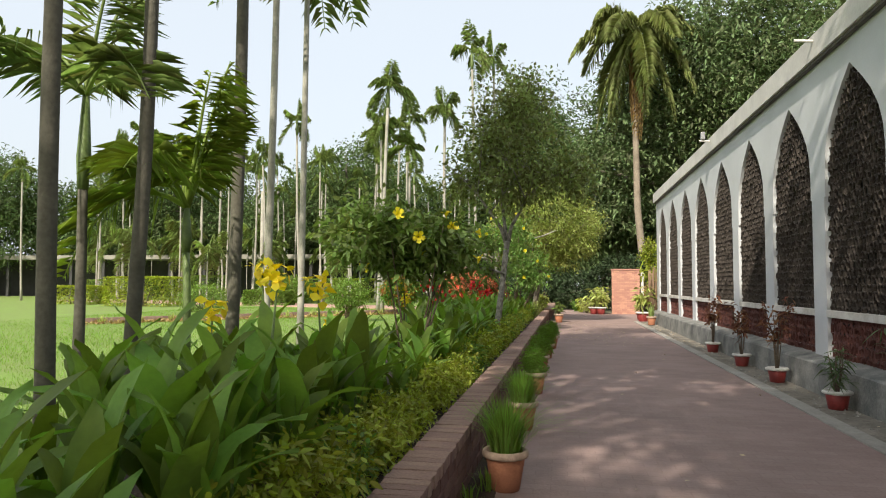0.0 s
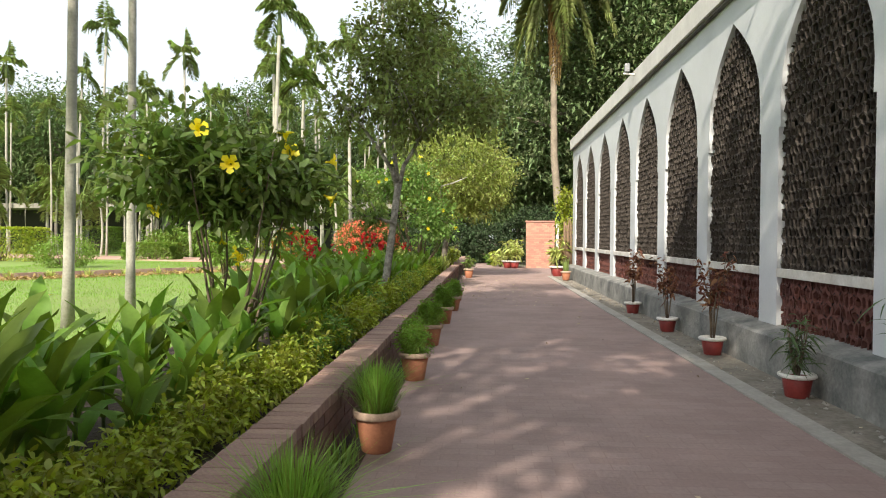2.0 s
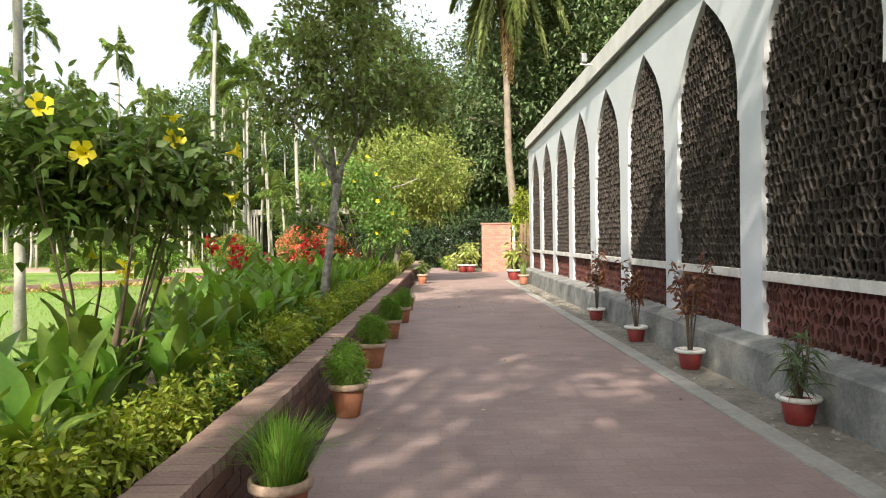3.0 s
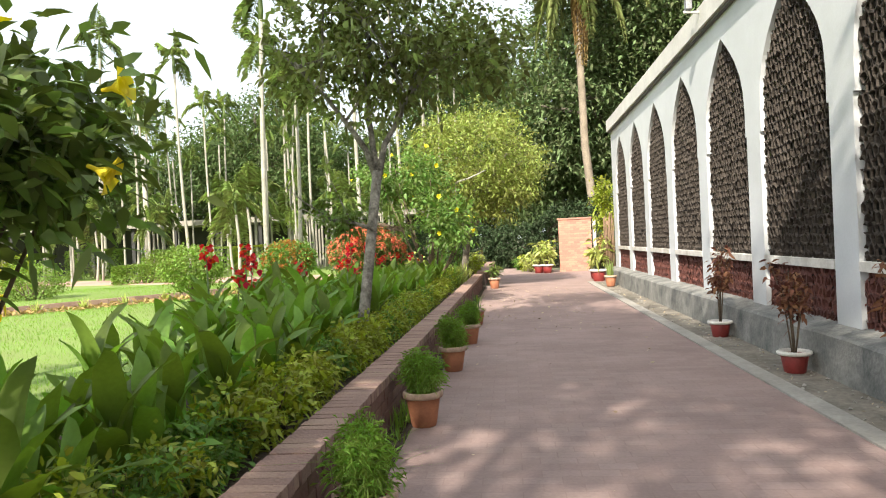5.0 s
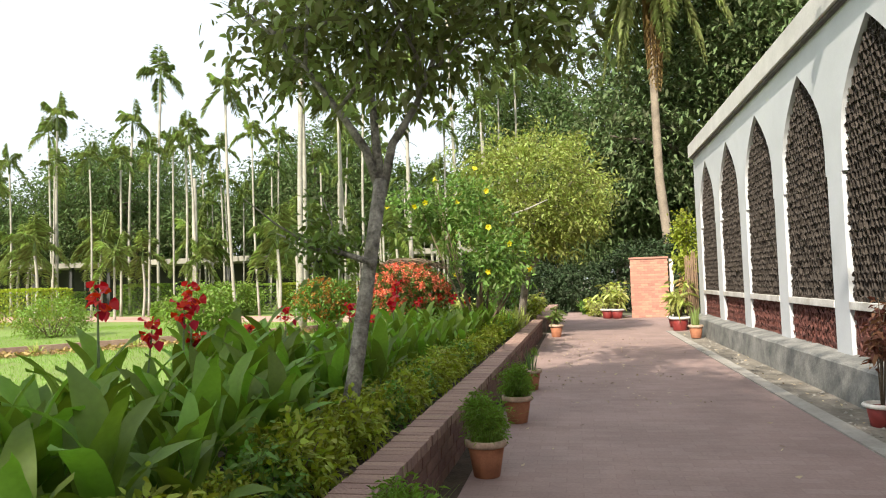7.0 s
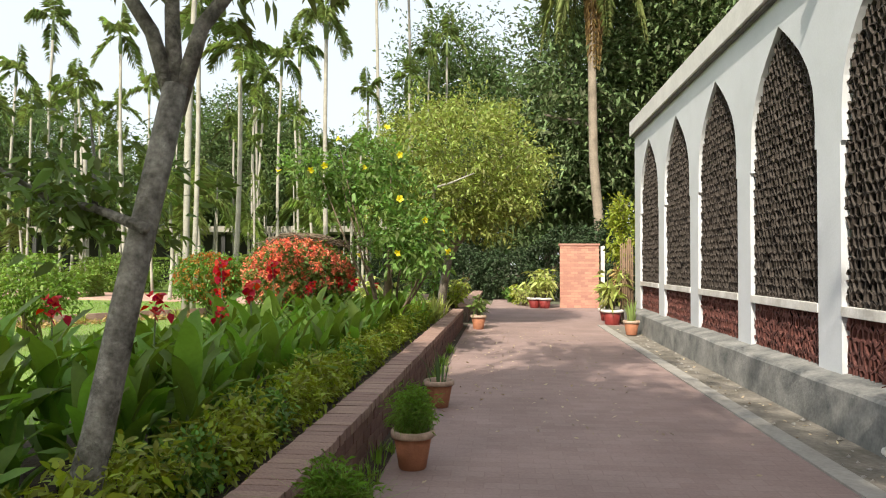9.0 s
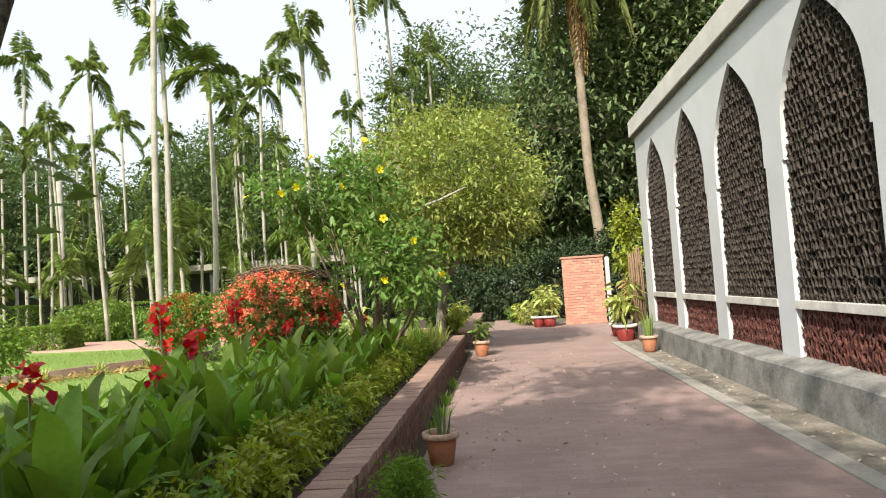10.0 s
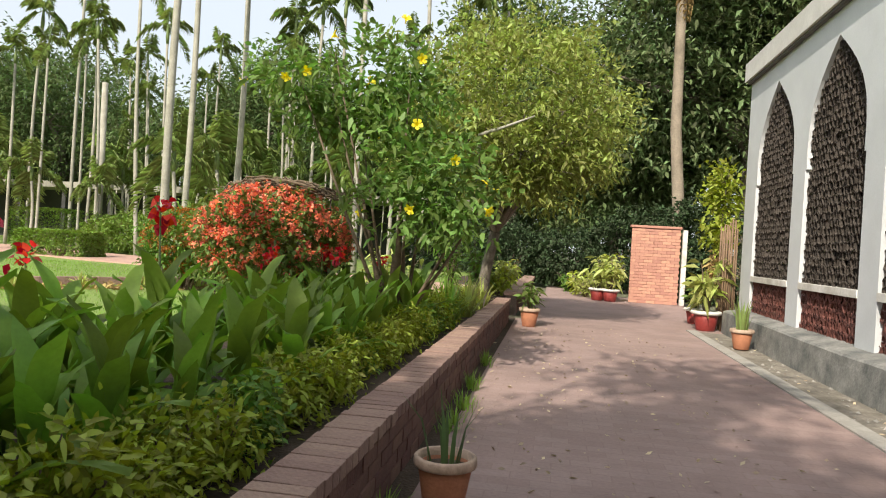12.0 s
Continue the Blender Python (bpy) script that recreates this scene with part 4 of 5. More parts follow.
g = np.random.default_rng(61)
n = 1500
t = g.random((n, 1))
c = np.array(a)[None] * (1 - t) + np.array(b)[None] * t + np.stack([g.normal(0.55, 0.25, n), g.normal(-0.55, 0.25, n), np.full(n, 0.03)], 1)
lit = leaves(c, np.concatenate([g.normal(0, 1, (n, 2)), g.uniform(0.1, 0.9, (n, 1))], 1), 0.15, 0.06, 0.2, 0.5, 62)
tagged(part("edging_litter", fast_mesh("edging_litter", lit[0], lit[1], FROND_DRY), None, None), "dry tan leaves and stalks along the lawn edging", "leaves", kind="stuff")
for i in range(12):
    p = a.lerp(b, (i + 0.5) / 12)
    pale = thing("edging_plant", "small pale-leaved plant by the brick edging", "plant", pose(p.x + 0.45, p.y - 0.45, 0.28, 0, 0, 40 * i), "plants by the edging")
    part("leaves", fm("leaves", grass_tuft(30, 0.3, 1.6, 440 + i, 0.018), VARIEGATED), None, pale)["kind"] = "stuff"

# ---- palms ----
def frond_mesh(name, length, rise, droop, pairs, leaf, seed, mat, hang=0.55, wide=0.03):
    """One feather leaf that leaves the crown along x."""
    r = np.random.default_rng(seed)
    ts = np.linspace(0, 1, 9)
    pts = [Vector((length * (t * math.cos(rise) * (1 - 0.15 * t)), 0, length * (t * math.sin(rise) - droop * t * t))) for t in ts]
    v, f, _ = tube(pts, [0.022 * (1 - 0.85 * t) + 0.003 for t in ts], 4)
    tri = []
    for q in f:
        tri += [(q[0], q[i], q[i + 1]) for i in range(1, len(q) - 1)]
    verts, faces = [np.array(v)], [np.array(tri)]
    tt = np.linspace(0.16, 0.99, pairs)
    px = np.interp(tt, ts, [p.x for p in pts])
    pz = np.interp(tt, ts, [p.z for p in pts])
    for s in (-1, 1):
        c = np.stack([px, np.zeros(pairs), pz], 1)
        L = leaf * (np.sin(np.pi * np.clip(tt * 0.85 + 0.12, 0, 1)) ** 0.6)[:, None] * r.uniform(0.85, 1.1, (pairs, 1))
        d = np.stack([np.full(pairs, 0.55), np.full(pairs, s * 0.8), r.normal(0.12, 0.16, pairs)], 1) + r.normal(0, 0.1, (pairs, 3))
        d /= np.linalg.norm(d, axis=1, keepdims=True)
        mid = c + d * L * 0.5
        tip = c + d * L - np.array([0, 0, 1.0]) * L * hang * r.uniform(0.7, 1.3, (pairs, 1))
        w = np.array([1.0, 0, 0]) * wide
        k = sum(len(q) for q in verts)
        verts.append(np.stack([c, mid + w * 0.5, tip, mid - w * 0.5], 1).reshape(-1, 3))
        idx = np.arange(pairs)[:, None] * 4 + k
        faces.append(np.concatenate([idx + np.array([[0, 1, 2]]), idx + np.array([[0, 2, 3]])]))
    return fast_mesh(name, np.concatenate(verts), np.concatenate(faces), mat)


ARECA = [frond_mesh("frond", 1.75, radians(rise), droop, 24, 0.56, k, FROND, hang, 0.019) for k, (rise, droop, hang) in enumerate(((80, 0.22, 0.35), (58, 0.45, 0.5), (38, 0.7, 0.65), (5, 0.75, 0.75), (-35, 0.5, 0.55)))]
NEAR_FROND = [frond_mesh("frond", 2.2, radians(rise), droop, 26, 0.62, 20 + k, FROND, hang * 0.5, 0.016) for k, (rise, droop, hang) in enumerate(((76, 0.45, 0.3), (55, 0.65, 0.5), (30, 0.62, 0.6)))]
YELLOWING = leafy("yellowing_frond", (0.32, 0.42, 0.08), 0.3)
YELLOWED = [frond_mesh("frond", 1.7, radians(rise), droop, 30, 0.42, 4 + k, YELLOWING, hang * 0.7, 0.014) for k, (rise, droop, hang) in enumerate(((80, 0.3, 0.3), (66, 0.5, 0.4), (48, 0.6, 0.5), (72, 0.45, 0.3), (40, 0.95, 0.7)))]


def areca(label, height, radius, bark, count, seed, fronds, crown=1.0, shaft=0.8, group="slender palms"):
    t = thing("areca_palm", label, "palm tree", None, group)
    r = random.Random(seed)
    bow = Vector((r.uniform(-0.12, 0.12), r.uniform(-0.12, 0.12), 0))
    n = 10
    pts = [Vector((0, 0, -0.05))] + [bow * math.sin(math.pi * i / n) + Vector((0, 0, height * i / n)) for i in range(1, n + 1)]
    part("trunk", tube(pts, [radius * (1.25 if i == 0 else 1.0 - 0.25 * i / n) for i in range(n + 1)], 9), bark, t)
    if shaft:
        part("crownshaft", tube([(0, 0, height - 0.02), (0, 0, height + shaft * 0.3), (0, 0, height + shaft)], [radius * 0.85, radius * 1.15, radius * 0.5], 9), SHAFT, t, "smooth green crownshaft")
    for i in range(count):
        me = fronds[i % len(fronds)]
        s = crown * r.uniform(0.85, 1.12)
        part("frond", me, None, t, "", pose(0, 0, height + shaft * 0.95, r.uniform(-8, 8), r.uniform(-6, 8), 137.5 * i + r.uniform(-15, 15)) @ Matrix.Diagonal((s, s, s, 1)))
    return t


slim = [areca("slender palm with pale trunk and feathery green crown", 9.2, 0.075, BARK_PALM, 9, 201, ARECA, 0.86), areca("slender palm with pale trunk and feathery green crown", 9.2, 0.065, BARK_PALM, 8, 202, ARECA, 0.82), areca("slender palm with pale trunk and thin crown", 9.2, 0.08, BARK_PALM, 7, 203, ARECA, 0.84)]
SLIM = [(-29, 42, 11.5), (-23.6, 38, 8.0), (-23, 39.5, 8.2), (-25, 43, 9.2), (-21.5, 42, 11.2), (-19.6, 40, 10.2), (-15.1, 37, 8.8), (-13.4, 36, 9.6), 
        (-12.0, 44, 10.5), (-11.2, 47.5, 11), (-4.3, 45, 12.8), (-34.5, 48, 14), (-25.5, 46.5, 12.3), (-19.8, 44.5, 11.2), (-9.0, 41, 9.2), (-5.2, 42.5, 13.4), (-16.5, 45, 11.8), (-14.5, 47, 10.2), (-13, 46.5, 9), (-3.6, 46, 14.8), (-2.7, 47, 15.6), (-4.6, 48, 14.2)]
TALL = [(-7.07, 25.8, 9.2), (-7.76, 27.6, 9.6), (-6.57, 27.5, 8.3), (-6.0, 35.0, 12.6)]
stout = areca("tall stout palm with pale smooth trunk and full crown", 10.0, 0.095, BARK_PALM, 15, 204, ARECA, 0.86, 1.1, "stout palms")
for i, (x, y, h) in enumerate(TALL):
    m = pose(x, y, 0.28, 0.6 * i, 1.2 - 0.8 * i, 80 * i) @ Matrix.Diagonal((max(0.88, h / 10.8), max(0.88, h / 10.8), h / 10.8, 1))
    if i:
        copy_thing(stout, m)
    else:
        stout.matrix_basis = m
more = random.Random(77)
SLIM_MORE = [(more.uniform(-36, -5), more.uniform(38, 49), more.uniform(4.8, 10.5)) for _ in range(32)]
used = set()
for i, (x, y, h) in enumerate(SLIM + SLIM_MORE):
    s = h / 9.6
    m = pose(x, y, 0.28, more.uniform(-1.5, 1.5), more.uniform(-1.5, 1.5), more.uniform(0, 360)) @ Matrix.Diagonal((min(s, 1.15), min(s, 1.15), s, 1))
    if i % 3 in used:
        copy_thing(slim[i % 3], m)
    else:
        slim[i % 3].matrix_basis = m
        used.add(i % 3)
for i, (x, y, h, r, bark) in enumerate(((-4.8, 9.8, 7.9, 0.07, BARK_PALM), (-4.72, 11.2, 7.6, 0.068, BARK_PALM), (-3.4, 5.9, 8.5, 0.075, BARK_DARK), (-2.93, 2.65, 6.2, 0.062, BARK_DARK), (-2.83, 3.25, 5.6, 0.056, BARK_DARK), (-3.6, 3.75, 2.0, 0.05, BARK_DARK))):
    p = areca("slender palm with dark mossy trunk beside the bed" if bark is BARK_DARK else "tall slender palm with pale ringed trunk on the lawn", h, r, bark, 9, 230 + i, NEAR_FROND if bark is BARK_DARK else ARECA, 0.8 if h < 3 else 1.15)
    p.matrix_basis = pose(x, y, 0.28, 0, 1.0 - i * 0.5, 60 * i)
young = areca("young palm with yellowing fronds beside the bed", 1.5, 0.04, SHAFT, 9, 240, YELLOWED, 1.0, 0.4)
young.matrix_basis = pose(-3.0, 4.3, 0.28)
short = areca("short young palm with full green crown under the tall ones", 2.4, 0.06, BARK_PALM, 10, 241, ARECA, 0.85, 0.5)
for i, (x, y, s) in enumerate(((-10.4, 31.5, 1.15), (-20, 35, 0.9), (-13.8, 39, 1.1), (-17.5, 38, 0.85), (-7.5, 38, 1.1), (-26, 37, 1.2), (-22, 45, 1.4), (-9.5, 44, 1.3), (-30, 41, 1.2), (-15.8, 43, 1.3), (-12.3, 37.5, 1.25), (-18.6, 41, 1.1), (-24.5, 40, 1.3), (-28, 44.5, 1.4), (-11.2, 40.5, 1.0), (-21, 38.5, 1.0), (-7.0, 43.5, 1.4), (-33.5, 44, 1.3), (-14.9, 45.5, 1.5), (-5.6, 39.5, 1.0))):
    m = pose(x, y, 0.28, 0, 0, 70 * i) @ Matrix.Diagonal((s, s, s, 1))
    if i:
        copy_thing(short, m)
    else:
        short.matrix_basis = m

bare = tagged(part("bare_palm_trunk", tube([(0, 0, -0.05), (0.03, 0, 3.5), (0.0, 0.03, 7.2)], [0.15, 0.14, 0.12], 10), BARK_PALM, None, "", pose(-19.0, 40.0, 0.28)), "bare grey palm trunk without a crown", "palm trunk")

coco = thing("coconut_palm", "tall coconut palm with pale drooping fronds and dry hanging leaves", "palm tree", pose(4.5, 39, 0))
part("trunk", tube([(0.35, 0, -0.05), (0.25, 0, 2.5), (-0.05, 0, 6), (-0.1, 0, 10), (0.0, 0, 16.6)], [0.29, 0.22, 0.195, 0.175, 0.15], 12), BARK_COCONUT, coco)
cf = [frond_mesh("frond", 4.2, radians(50), 0.75, 44, 0.95, 11, FROND_PALE, 0.75, 0.07), frond_mesh("frond", 4.3, radians(20), 0.75, 44, 0.95, 12, FROND_PALE, 0.9, 0.07), frond_mesh("frond", 3.6, radians(-15), 0.85, 40, 0.9, 13, FROND_PALE, 0.9, 0.07)]
for i in range(15):
    part("frond", cf[i % 3], None, coco, "", pose(0, 0, 16.5, 0, 0, 137.5 * i) @ Matrix.Diagonal((1.12, 1.12, 1.12, 1)))
hang_frond = frond_mesh("frond", 5.2, radians(-30), 0.62, 46, 0.85, 15, FROND_PALE, 0.9, 0.06)
for i in range(7):
    part("frond", hang_frond, None, coco, "", pose(0, 0, 16.3, 0, 0, 51 * i + 20) @ Matrix.Diagonal((0.6, 0.8, 1.0, 1)))
dryf = frond_mesh("dry_frond", 3.2, radians(-50), 0.85, 36, 0.5, 14, FROND_DRY, 0.9, 0.06)
for i in range(9):
    part("dry_frond", dryf, None, coco, "dry brown hanging frond", pose(0, 0, 16.4, 0, 8, 40 * i) @ Matrix.Diagonal((0.62, 0.8, 1.25, 1)))

# ---- far trees and building ----
def big_tree(x, y, h, r, mat, seed, label, clumps=900, leaf=0.38, low=0.25):
    q = random.Random(seed)
    lobes = [((x, y, h * 0.62), (r, r * 0.9, h * 0.36))]
    for _ in range(9):
        a = q.uniform(0, 6.283)
        lobes.append(((x + math.cos(a) * r * 0.7, y + math.sin(a) * r * 0.5, h * q.uniform(low + 0.1, 0.8)), (r * 0.55, r * 0.5, h * 0.2)))
    return tree("garden_tree", label, (x, y, 0), (x, y, h * 0.3), 0.03 * h, 7, lobes, clumps, 14 if mat is MANGO else 20, leaf, leaf * 0.42, mat, seed, shell=0.78, clump=0.36 if mat is MANGO else 0.5, group="far trees")


BIG = [(8.5, 44, 20, 6, 1), (14, 40, 21, 6.5, 1), (3.2, 48, 12.5, 4.6, 0), (19, 34, 19, 6, 1), (-2.6, 57, 20, 4.6, 0), (11, 52, 22, 7, 1), (-8.5, 60, 9, 5.0, 0), (-13, 57, 11, 5, 0), (-19, 58, 14.5, 5.5, 0), (-26, 58, 10.5, 5.5, 0), (-34, 57, 14, 6, 0), (-43, 56, 11.5, 6, 0), (-52, 50, 14, 6, 0), (-60, 49, 14, 6, 0), (-66, 41, 15, 6, 0), (-3.5, 61, 11, 5, 0), (-40, 64, 15, 7, 0), (-21, 64, 14, 6, 0)]
for i, (x, y, h, r, k) in enumerate(BIG):
    big_tree(x, y, h, r, MANGO if k else FAR_LEAF, 300 + i, "large dark broad-leaved tree behind the brick wall" if k else "leafy tree in the far row", *((2600, 0.33) if k else (1500 if x > -3 else 1200, 0.36)))
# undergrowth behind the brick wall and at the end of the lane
# the shade on these bushes is in their leaf colour
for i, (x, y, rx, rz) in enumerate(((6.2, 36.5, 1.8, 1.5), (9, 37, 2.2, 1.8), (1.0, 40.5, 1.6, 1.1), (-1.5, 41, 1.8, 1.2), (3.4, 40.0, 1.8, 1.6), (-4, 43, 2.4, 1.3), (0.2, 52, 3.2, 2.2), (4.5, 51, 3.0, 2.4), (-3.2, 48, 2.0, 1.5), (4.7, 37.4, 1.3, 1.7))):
    ball_bush("undergrowth_bush", "dense undergrowth bush coloured dark for the shade beneath the trees", (x, y, 0), rx, 1.4, rz, UNDERGROWTH, 330 + i, 420, leaf=0.16)
for i, (x, y, h, w, mat) in enumerate(((1.85, 34.9, 1.1, 0.45, VARIEGATED), (2.25, 35.5, 1.45, 0.4, HEDGE), (1.45, 35.4, 0.8, 0.5, VARIEGATED), (1.2, 36.3, 0.8, 0.5, HEDGE), (1.0, 37.6, 0.7, 0.5, HEDGE_DARK), (-0.8, 29.2, 0.7, 0.35, HEDGE), (-0.8, 31.0, 0.8, 0.4, VARIEGATED), (-0.8, 33.2, 0.8, 0.4, HEDGE), (-2.3, 25.0, 0.95, 0.5, VARIEGATED), (-1.2, 28.9, 1.3, 0.5, HEDGE_DARK), (-2.0, 29.8, 1.4, 0.6, HEDGE_DARK))):
    stems, lv = stems_and_leaves(345 + i, 16, h, 0.20, 0.075, mat, 15, w, 0.2)
    sh = thing("leafy_shrub", "loose yellow-green leafy shrub beside the path", "shrub", pose(x, y, 0.0 if x > 0 else 0.29), "leafy shrubs at the path end")
    for q in stems:
        part("stem", q, None, sh)
    part("foliage", lv, None, sh)["kind"] = "stuff"
# spiky rosettes behind the planter's end
for i, (x, y, s) in enumerate(((-0.95, 22.9, 1.0), (-0.85, 24.1, 1.15), (-1.3, 24.9, 1.1), (-0.8, 25.5, 0.9), (-1.7, 23.8, 1.2))):
    ros = thing("rosette_plant", "spiky rosette plant with arching pale green leaves", "plant", pose(x, y, 0.295, 0, 0, 50 * i), "rosette plants")
    part("leaves", fm("leaves", grass_tuft(46, 0.62 * s, 1.5, 420 + i, 0.022), VARIEGATED if i % 2 else GRASS_POT), None, ros)["kind"] = "stuff"
climber = tree("corner_climber", "young tree with bright green leaves at the building corner", (3.9, 28.9, 0), (3.88, 28.9, 1.7), 0.03, 5, [((3.85, 28.8, 2.8), (0.38, 0.45, 0.95)), ((3.85, 28.7, 1.9), (0.25, 0.3, 0.4))], 75, 16, 0.14, 0.07, HEDGE, 360, shell=0.2, clump=0.13)

part("dry_leaves", fm("dry_leaves", foliage([((-0.12, -0.35, 1.15), (0.2, 0.22, 0.55))], 45, 14, 0.13, 0.04, 361, 0.2, 0.08, 0.5, True), FROND_DRY), None, climber, "withered brown leaves")["kind"] = "stuff"

pav = thing("garden_pavilion", "long low pavilion with shade-dark walls and pale flat roof behind the palms", "building", pose(0, 0, 0))
part("roof", box(-72, -3.5, 49.5, 54, 3.45, 3.8), ROOF_FAR, pav, "pale concrete roof")
# wall and posts carry the roof's shade in their colour
part("wall", box(-71.5, -4, 53, 53.3, 0, 3.45), FAR_WALL, pav, "wall coloured near-black for the shade under the roof")
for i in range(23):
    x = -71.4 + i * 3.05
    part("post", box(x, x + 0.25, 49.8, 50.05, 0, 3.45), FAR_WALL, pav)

screen = thing("slatted_screen", "tall pale screen of upright wooden slats before the pavilion", "screen", pose(-11.7, 45.7, 0.28))
for i in range(10):
    part("slat", box(0.19 * i - 0.95, 0.19 * i - 0.84, -0.03, 0.03, -0.05, 3.3, 0.006), ROOF_FAR, screen)
for z in (0.5, 2.9):
    part("rail", box(-1.0, 0.92, 0.032, 0.08, z, z + 0.1), ROOF_FAR, screen)

# trees on the garden's near side that shade the path
SHADE = [((-3.7, -4.2, 0.25), [((-1.7, -4.2, 11.5), (3.6, 3.4, 2.4)), ((0.4, 0.4, 10.6), (2.6, 3.2, 1.4)), ((-0.4, 3.4, 9.9), (1.9, 2.0, 0.9))], 470),
         ((-6.4, 1.2, 0.25), [((-4.7, 1.0, 11.8), (3.6, 3.4, 2.4)), ((-2.2, 1.2, 11.2), (2.3, 2.4, 1.2)), ((-2.4, 4.2, 11.4), (2.5, 2.6, 1.4)), ((-1.5, 9.6, 10.6), (1.3, 1.7, 0.5))], 900),
         ((4.6, -10.5, 0), [((2.6, -10.5, 12), (4.5, 4.5, 2.8)), ((2.0, -6.0, 10.5), (3, 3, 1.5)), ((0.2, -5.2, 10.0), (2.4, 2.4, 1.2)), ((-0.8, -8.6, 10.5), (2.6, 2.6, 1.2))], 1700),
         ((-6.2, -12, 0.25), [((-6.2, -12, 12), (2.9, 2.9, 2.6))], 700)]
for i, (foot, lobes, n) in enumerate(SHADE):
    tree("shade_tree", "leafy shade tree at the near side of the garden", foot, (foot[0] * 0.9 + lobes[0][0][0] * 0.1, foot[1] * 0.9 + lobes[0][0][1] * 0.1, 7.0), 0.2, 9, lobes, n, 18, 0.26, 0.12, TREE_LEAF, 380 + i, shell=0.3, clump=0.36, group="shade trees")

# ---- turf blades, litter ----
r = np.random.default_rng(5)
n = 90000
bx, by = r.uniform(-17, -2.7, n), r.uniform(4, 31, n)
bh = r.uniform(0.02, 0.06, n)
a = r.uniform(0, 6.283, n)
base = np.stack([bx, by, np.full(n, 0.275)], 1)
side = np.stack([np.cos(a), np.sin(a), np.zeros(n)], 1) * 0.006
tip = base + np.stack([r.normal(0, 0.018, n), r.normal(0, 0.018, n), bh + 0.02], 1)
verts = np.stack([base - side, base + side, tip], 1).reshape(-1, 3)
faces = np.arange(n * 3).reshape(-1, 3)
tagged(part("turf_blades", fast_mesh("turf_blades", verts, faces, BLADE), None, None), "short green grass blades of the lawn", "grass", kind="stuff")

n = 680
c = np.stack([np.concatenate([r.uniform(-0.4, 3.2, 110), r.uniform(-0.2, 2.2, 420), r.uniform(3.2, 3.7, 150)]), np.concatenate([r.uniform(-1, 27, 110), r.uniform(16, 26, 420), r.uniform(-1, 27, 150)]), np.full(n, 0.008)], 1)
c[530:, 2] = -0.004
lit = leaves(c, np.concatenate([r.normal(0, 1, (n, 2)), np.zeros((n, 1))], 1), 0.045, 0.022, -0.1, 0.5, 9)
lit[0][:, 2] = np.clip(lit[0][:, 2], -0.008, 0.03)
tagged(part("fallen_leaves", fast_mesh("fallen_leaves", lit[0], lit[1], LITTER), None, None), "scattered dry brown fallen leaves", "leaves", kind="stuff")
# chips of stone and brick in the gutter
pv, pf = [], []
for i in range(240):
    x, y, s = r.uniform(3.24, 3.68), r.uniform(0, 26), r.uniform(0.008, 0.03)
    k = len(pv)
    q = r.normal(0, 1, (6, 3)) * 0.15 + np.array([[1, 0, 0], [-1, 0, 0], [0, 1, 0], [0, -1, 0], [0, 0, 0.7], [0, 0, -0.5]])
    pv += [tuple(np.array([x, y, -0.008]) + w * s) for w in q]
    for c1, c2 in ((0, 2), (2, 1), (1, 3), (3, 0)):
        pf += [(k + c1, k + c2, k + 4), (k + c2, k + c1, k + 5)]
tagged(part("gutter_rubble", (pv, pf), KERB, None), "small chips of stone and brick in the gutter", "rubble", kind="stuff")
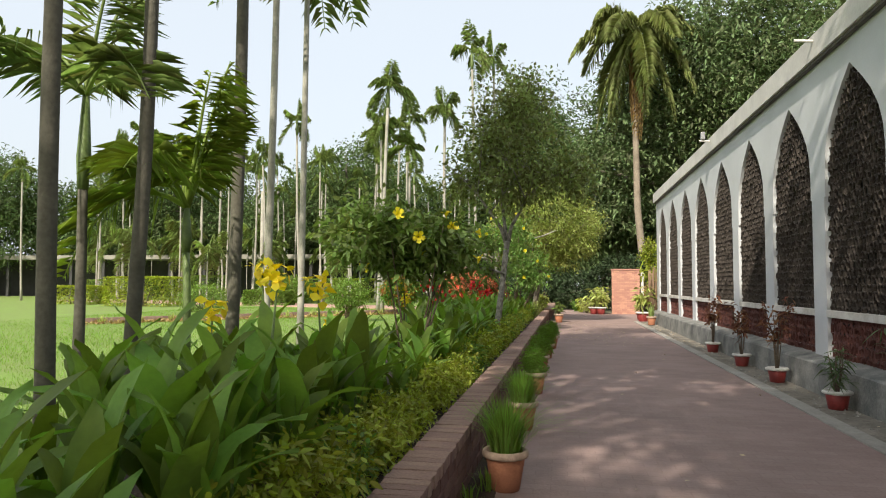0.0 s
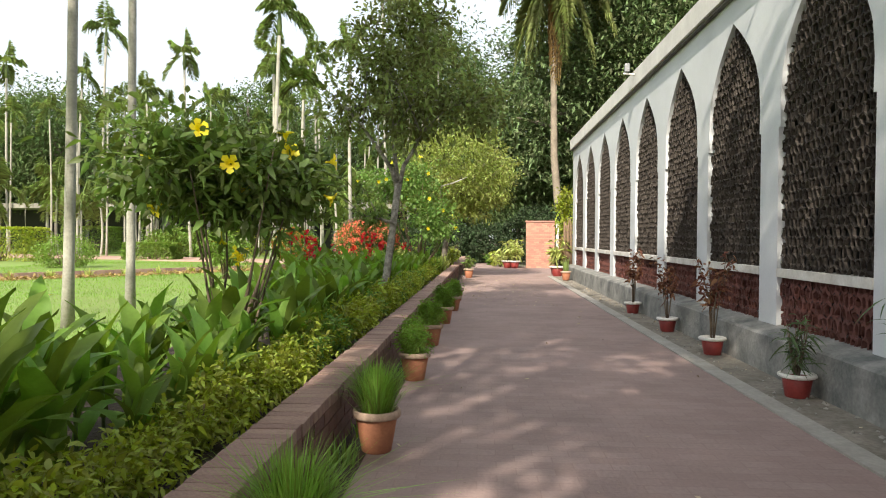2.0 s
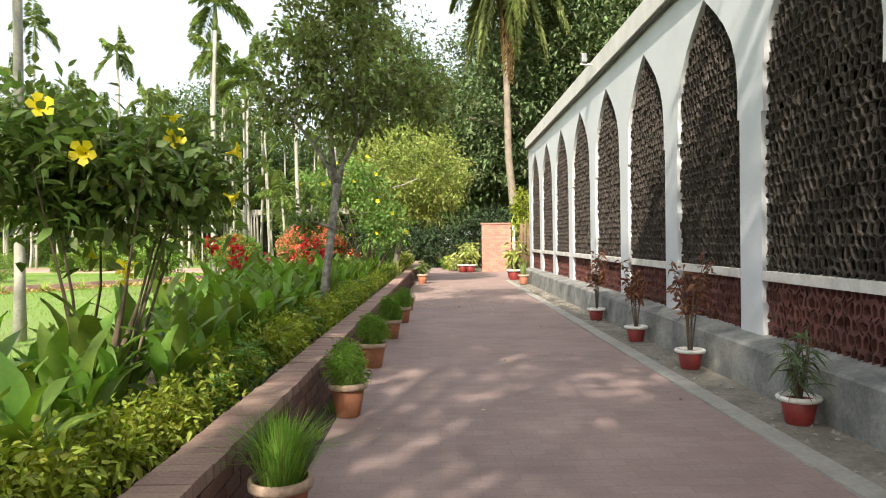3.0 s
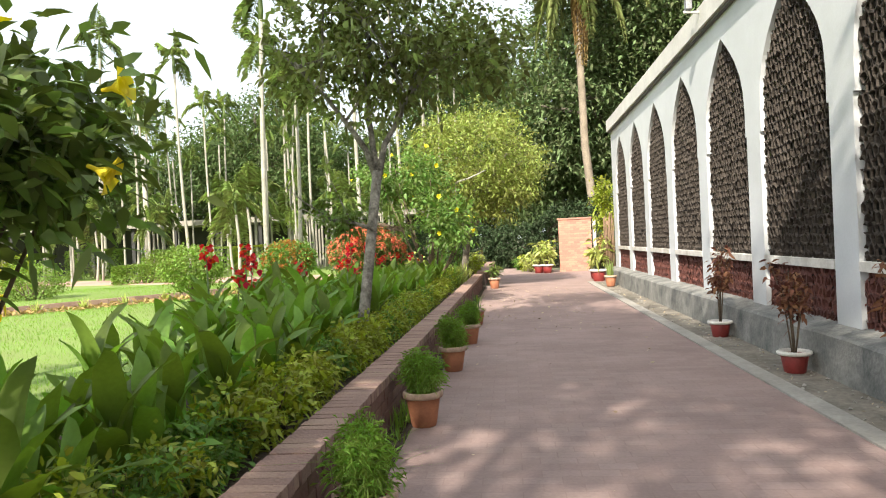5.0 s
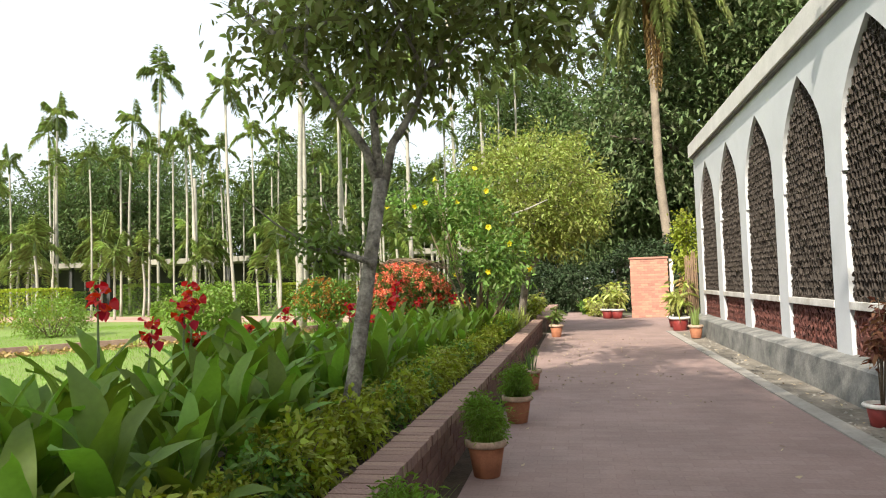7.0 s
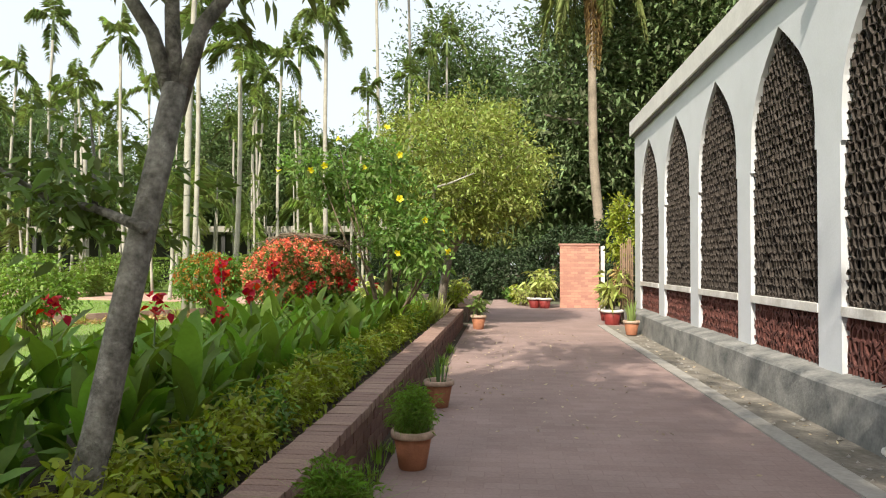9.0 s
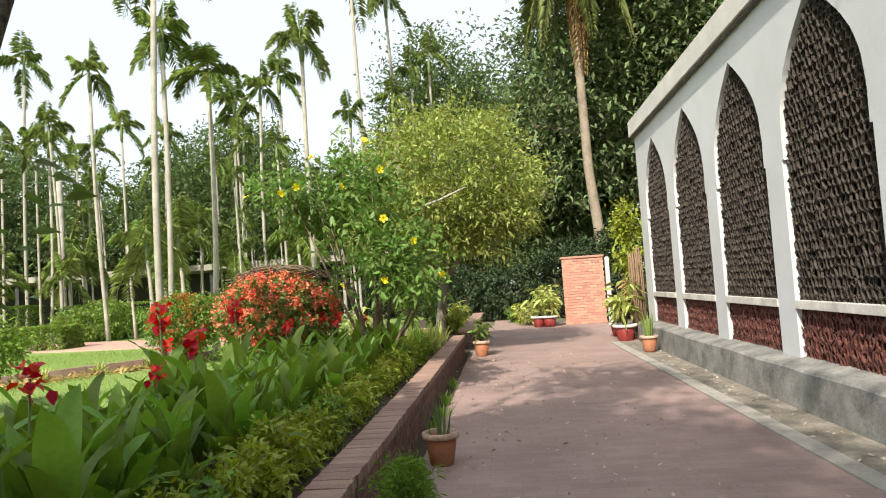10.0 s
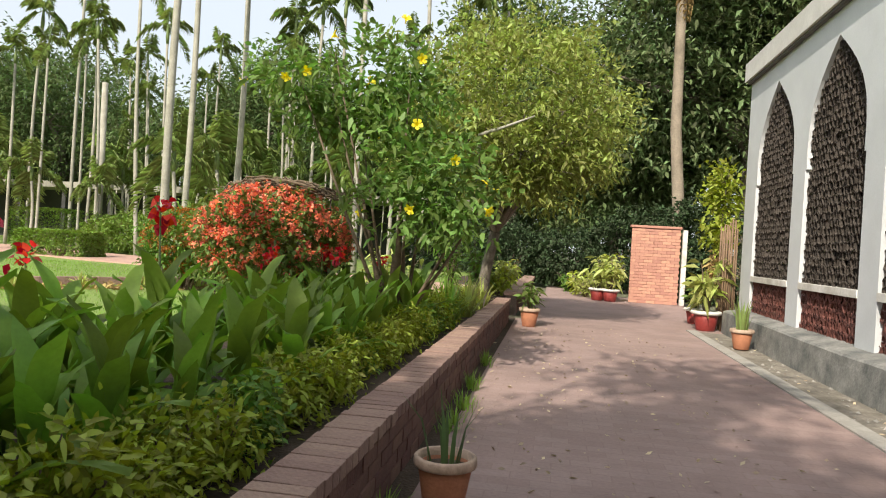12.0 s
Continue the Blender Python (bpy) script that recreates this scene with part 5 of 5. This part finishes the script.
# weeds along the foot of the planter
wv, wf = [], []
for i in range(60):
    y = r.uniform(0, 22)
    g = grass_tuft(22, r.uniform(0.10, 0.22), 1.1, 500 + i, 0.005)
    k = sum(len(q) for q in wv)
    wv.append(g[0] + np.array([wall_line(y) + r.uniform(0.05, 0.16), y, 0.0]))
    wf.append(g[1] + k)
tagged(part("weeds", fast_mesh("weeds", np.concatenate(wv), np.concatenate(wf), GRASS_POT), None, None), "tufts of weeds along the foot of the planter", "weeds", kind="stuff")

# ---- coping bricks, one by one ----
cop = bpy.data.meshes.new("brick")
bmx = box(-0.25, 0.012, -0.0432, 0.0432, 0.0, 0.075, 0.005)
bmx.to_mesh(cop)
bmx.free()
cop.materials.append(BRICK)
y = -0.5
for i in range(300):
    part("coping_brick", cop, None, planter, "", pose(wall_line(y) + rr.uniform(-0.006, 0.006), y, 0.372 + rr.uniform(-0.003, 0.003), rr.uniform(-0.8, 0.8), rr.uniform(-0.8, 0.8), rr.uniform(-1, 1)))
    y += 0.0905

# ---- side bricks of the planter and bricks of the end wall, one by one ----
brick_kinds = {}


def brick_of(length, mat):
    """A laid brick that runs along x from the origin, its face towards -y; alike bricks share a mesh."""
    key = (round(length, 2), mat.name)
    if key not in brick_kinds:
        bm = box(0, key[0], 0, 0.03, 0, 0.081, 0.003)
        me = bpy.data.meshes.new("brick")
        bm.to_mesh(me)
        bm.free()
        me.materials.append(mat)
        brick_kinds[key] = me
    return brick_kinds[key]


for row in range(4):
    y = 2.0 - 0.12 * (row % 2)
    while y < 20.0:
        a, b = max(y, 2.0) + 0.006, min(y + 0.243, 20.0)
        if b - a > 0.03:
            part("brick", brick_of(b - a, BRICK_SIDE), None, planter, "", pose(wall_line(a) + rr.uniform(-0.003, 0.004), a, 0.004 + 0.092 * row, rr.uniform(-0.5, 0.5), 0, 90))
        y += 0.25
for row in range(24):
    x = 2.65 - 0.12 * (row % 2)
    while x < 4.04:
        a, b = max(x, 2.65) + 0.004, min(x + 0.246, 4.04)
        if b - a > 0.03:
            part("brick", brick_of(b - a, TERRACE_BRICK), None, end_wall, "", pose(a, 34.36 + rr.uniform(-0.005, 0.005), 0.005 + row * 0.092))
        x += 0.25
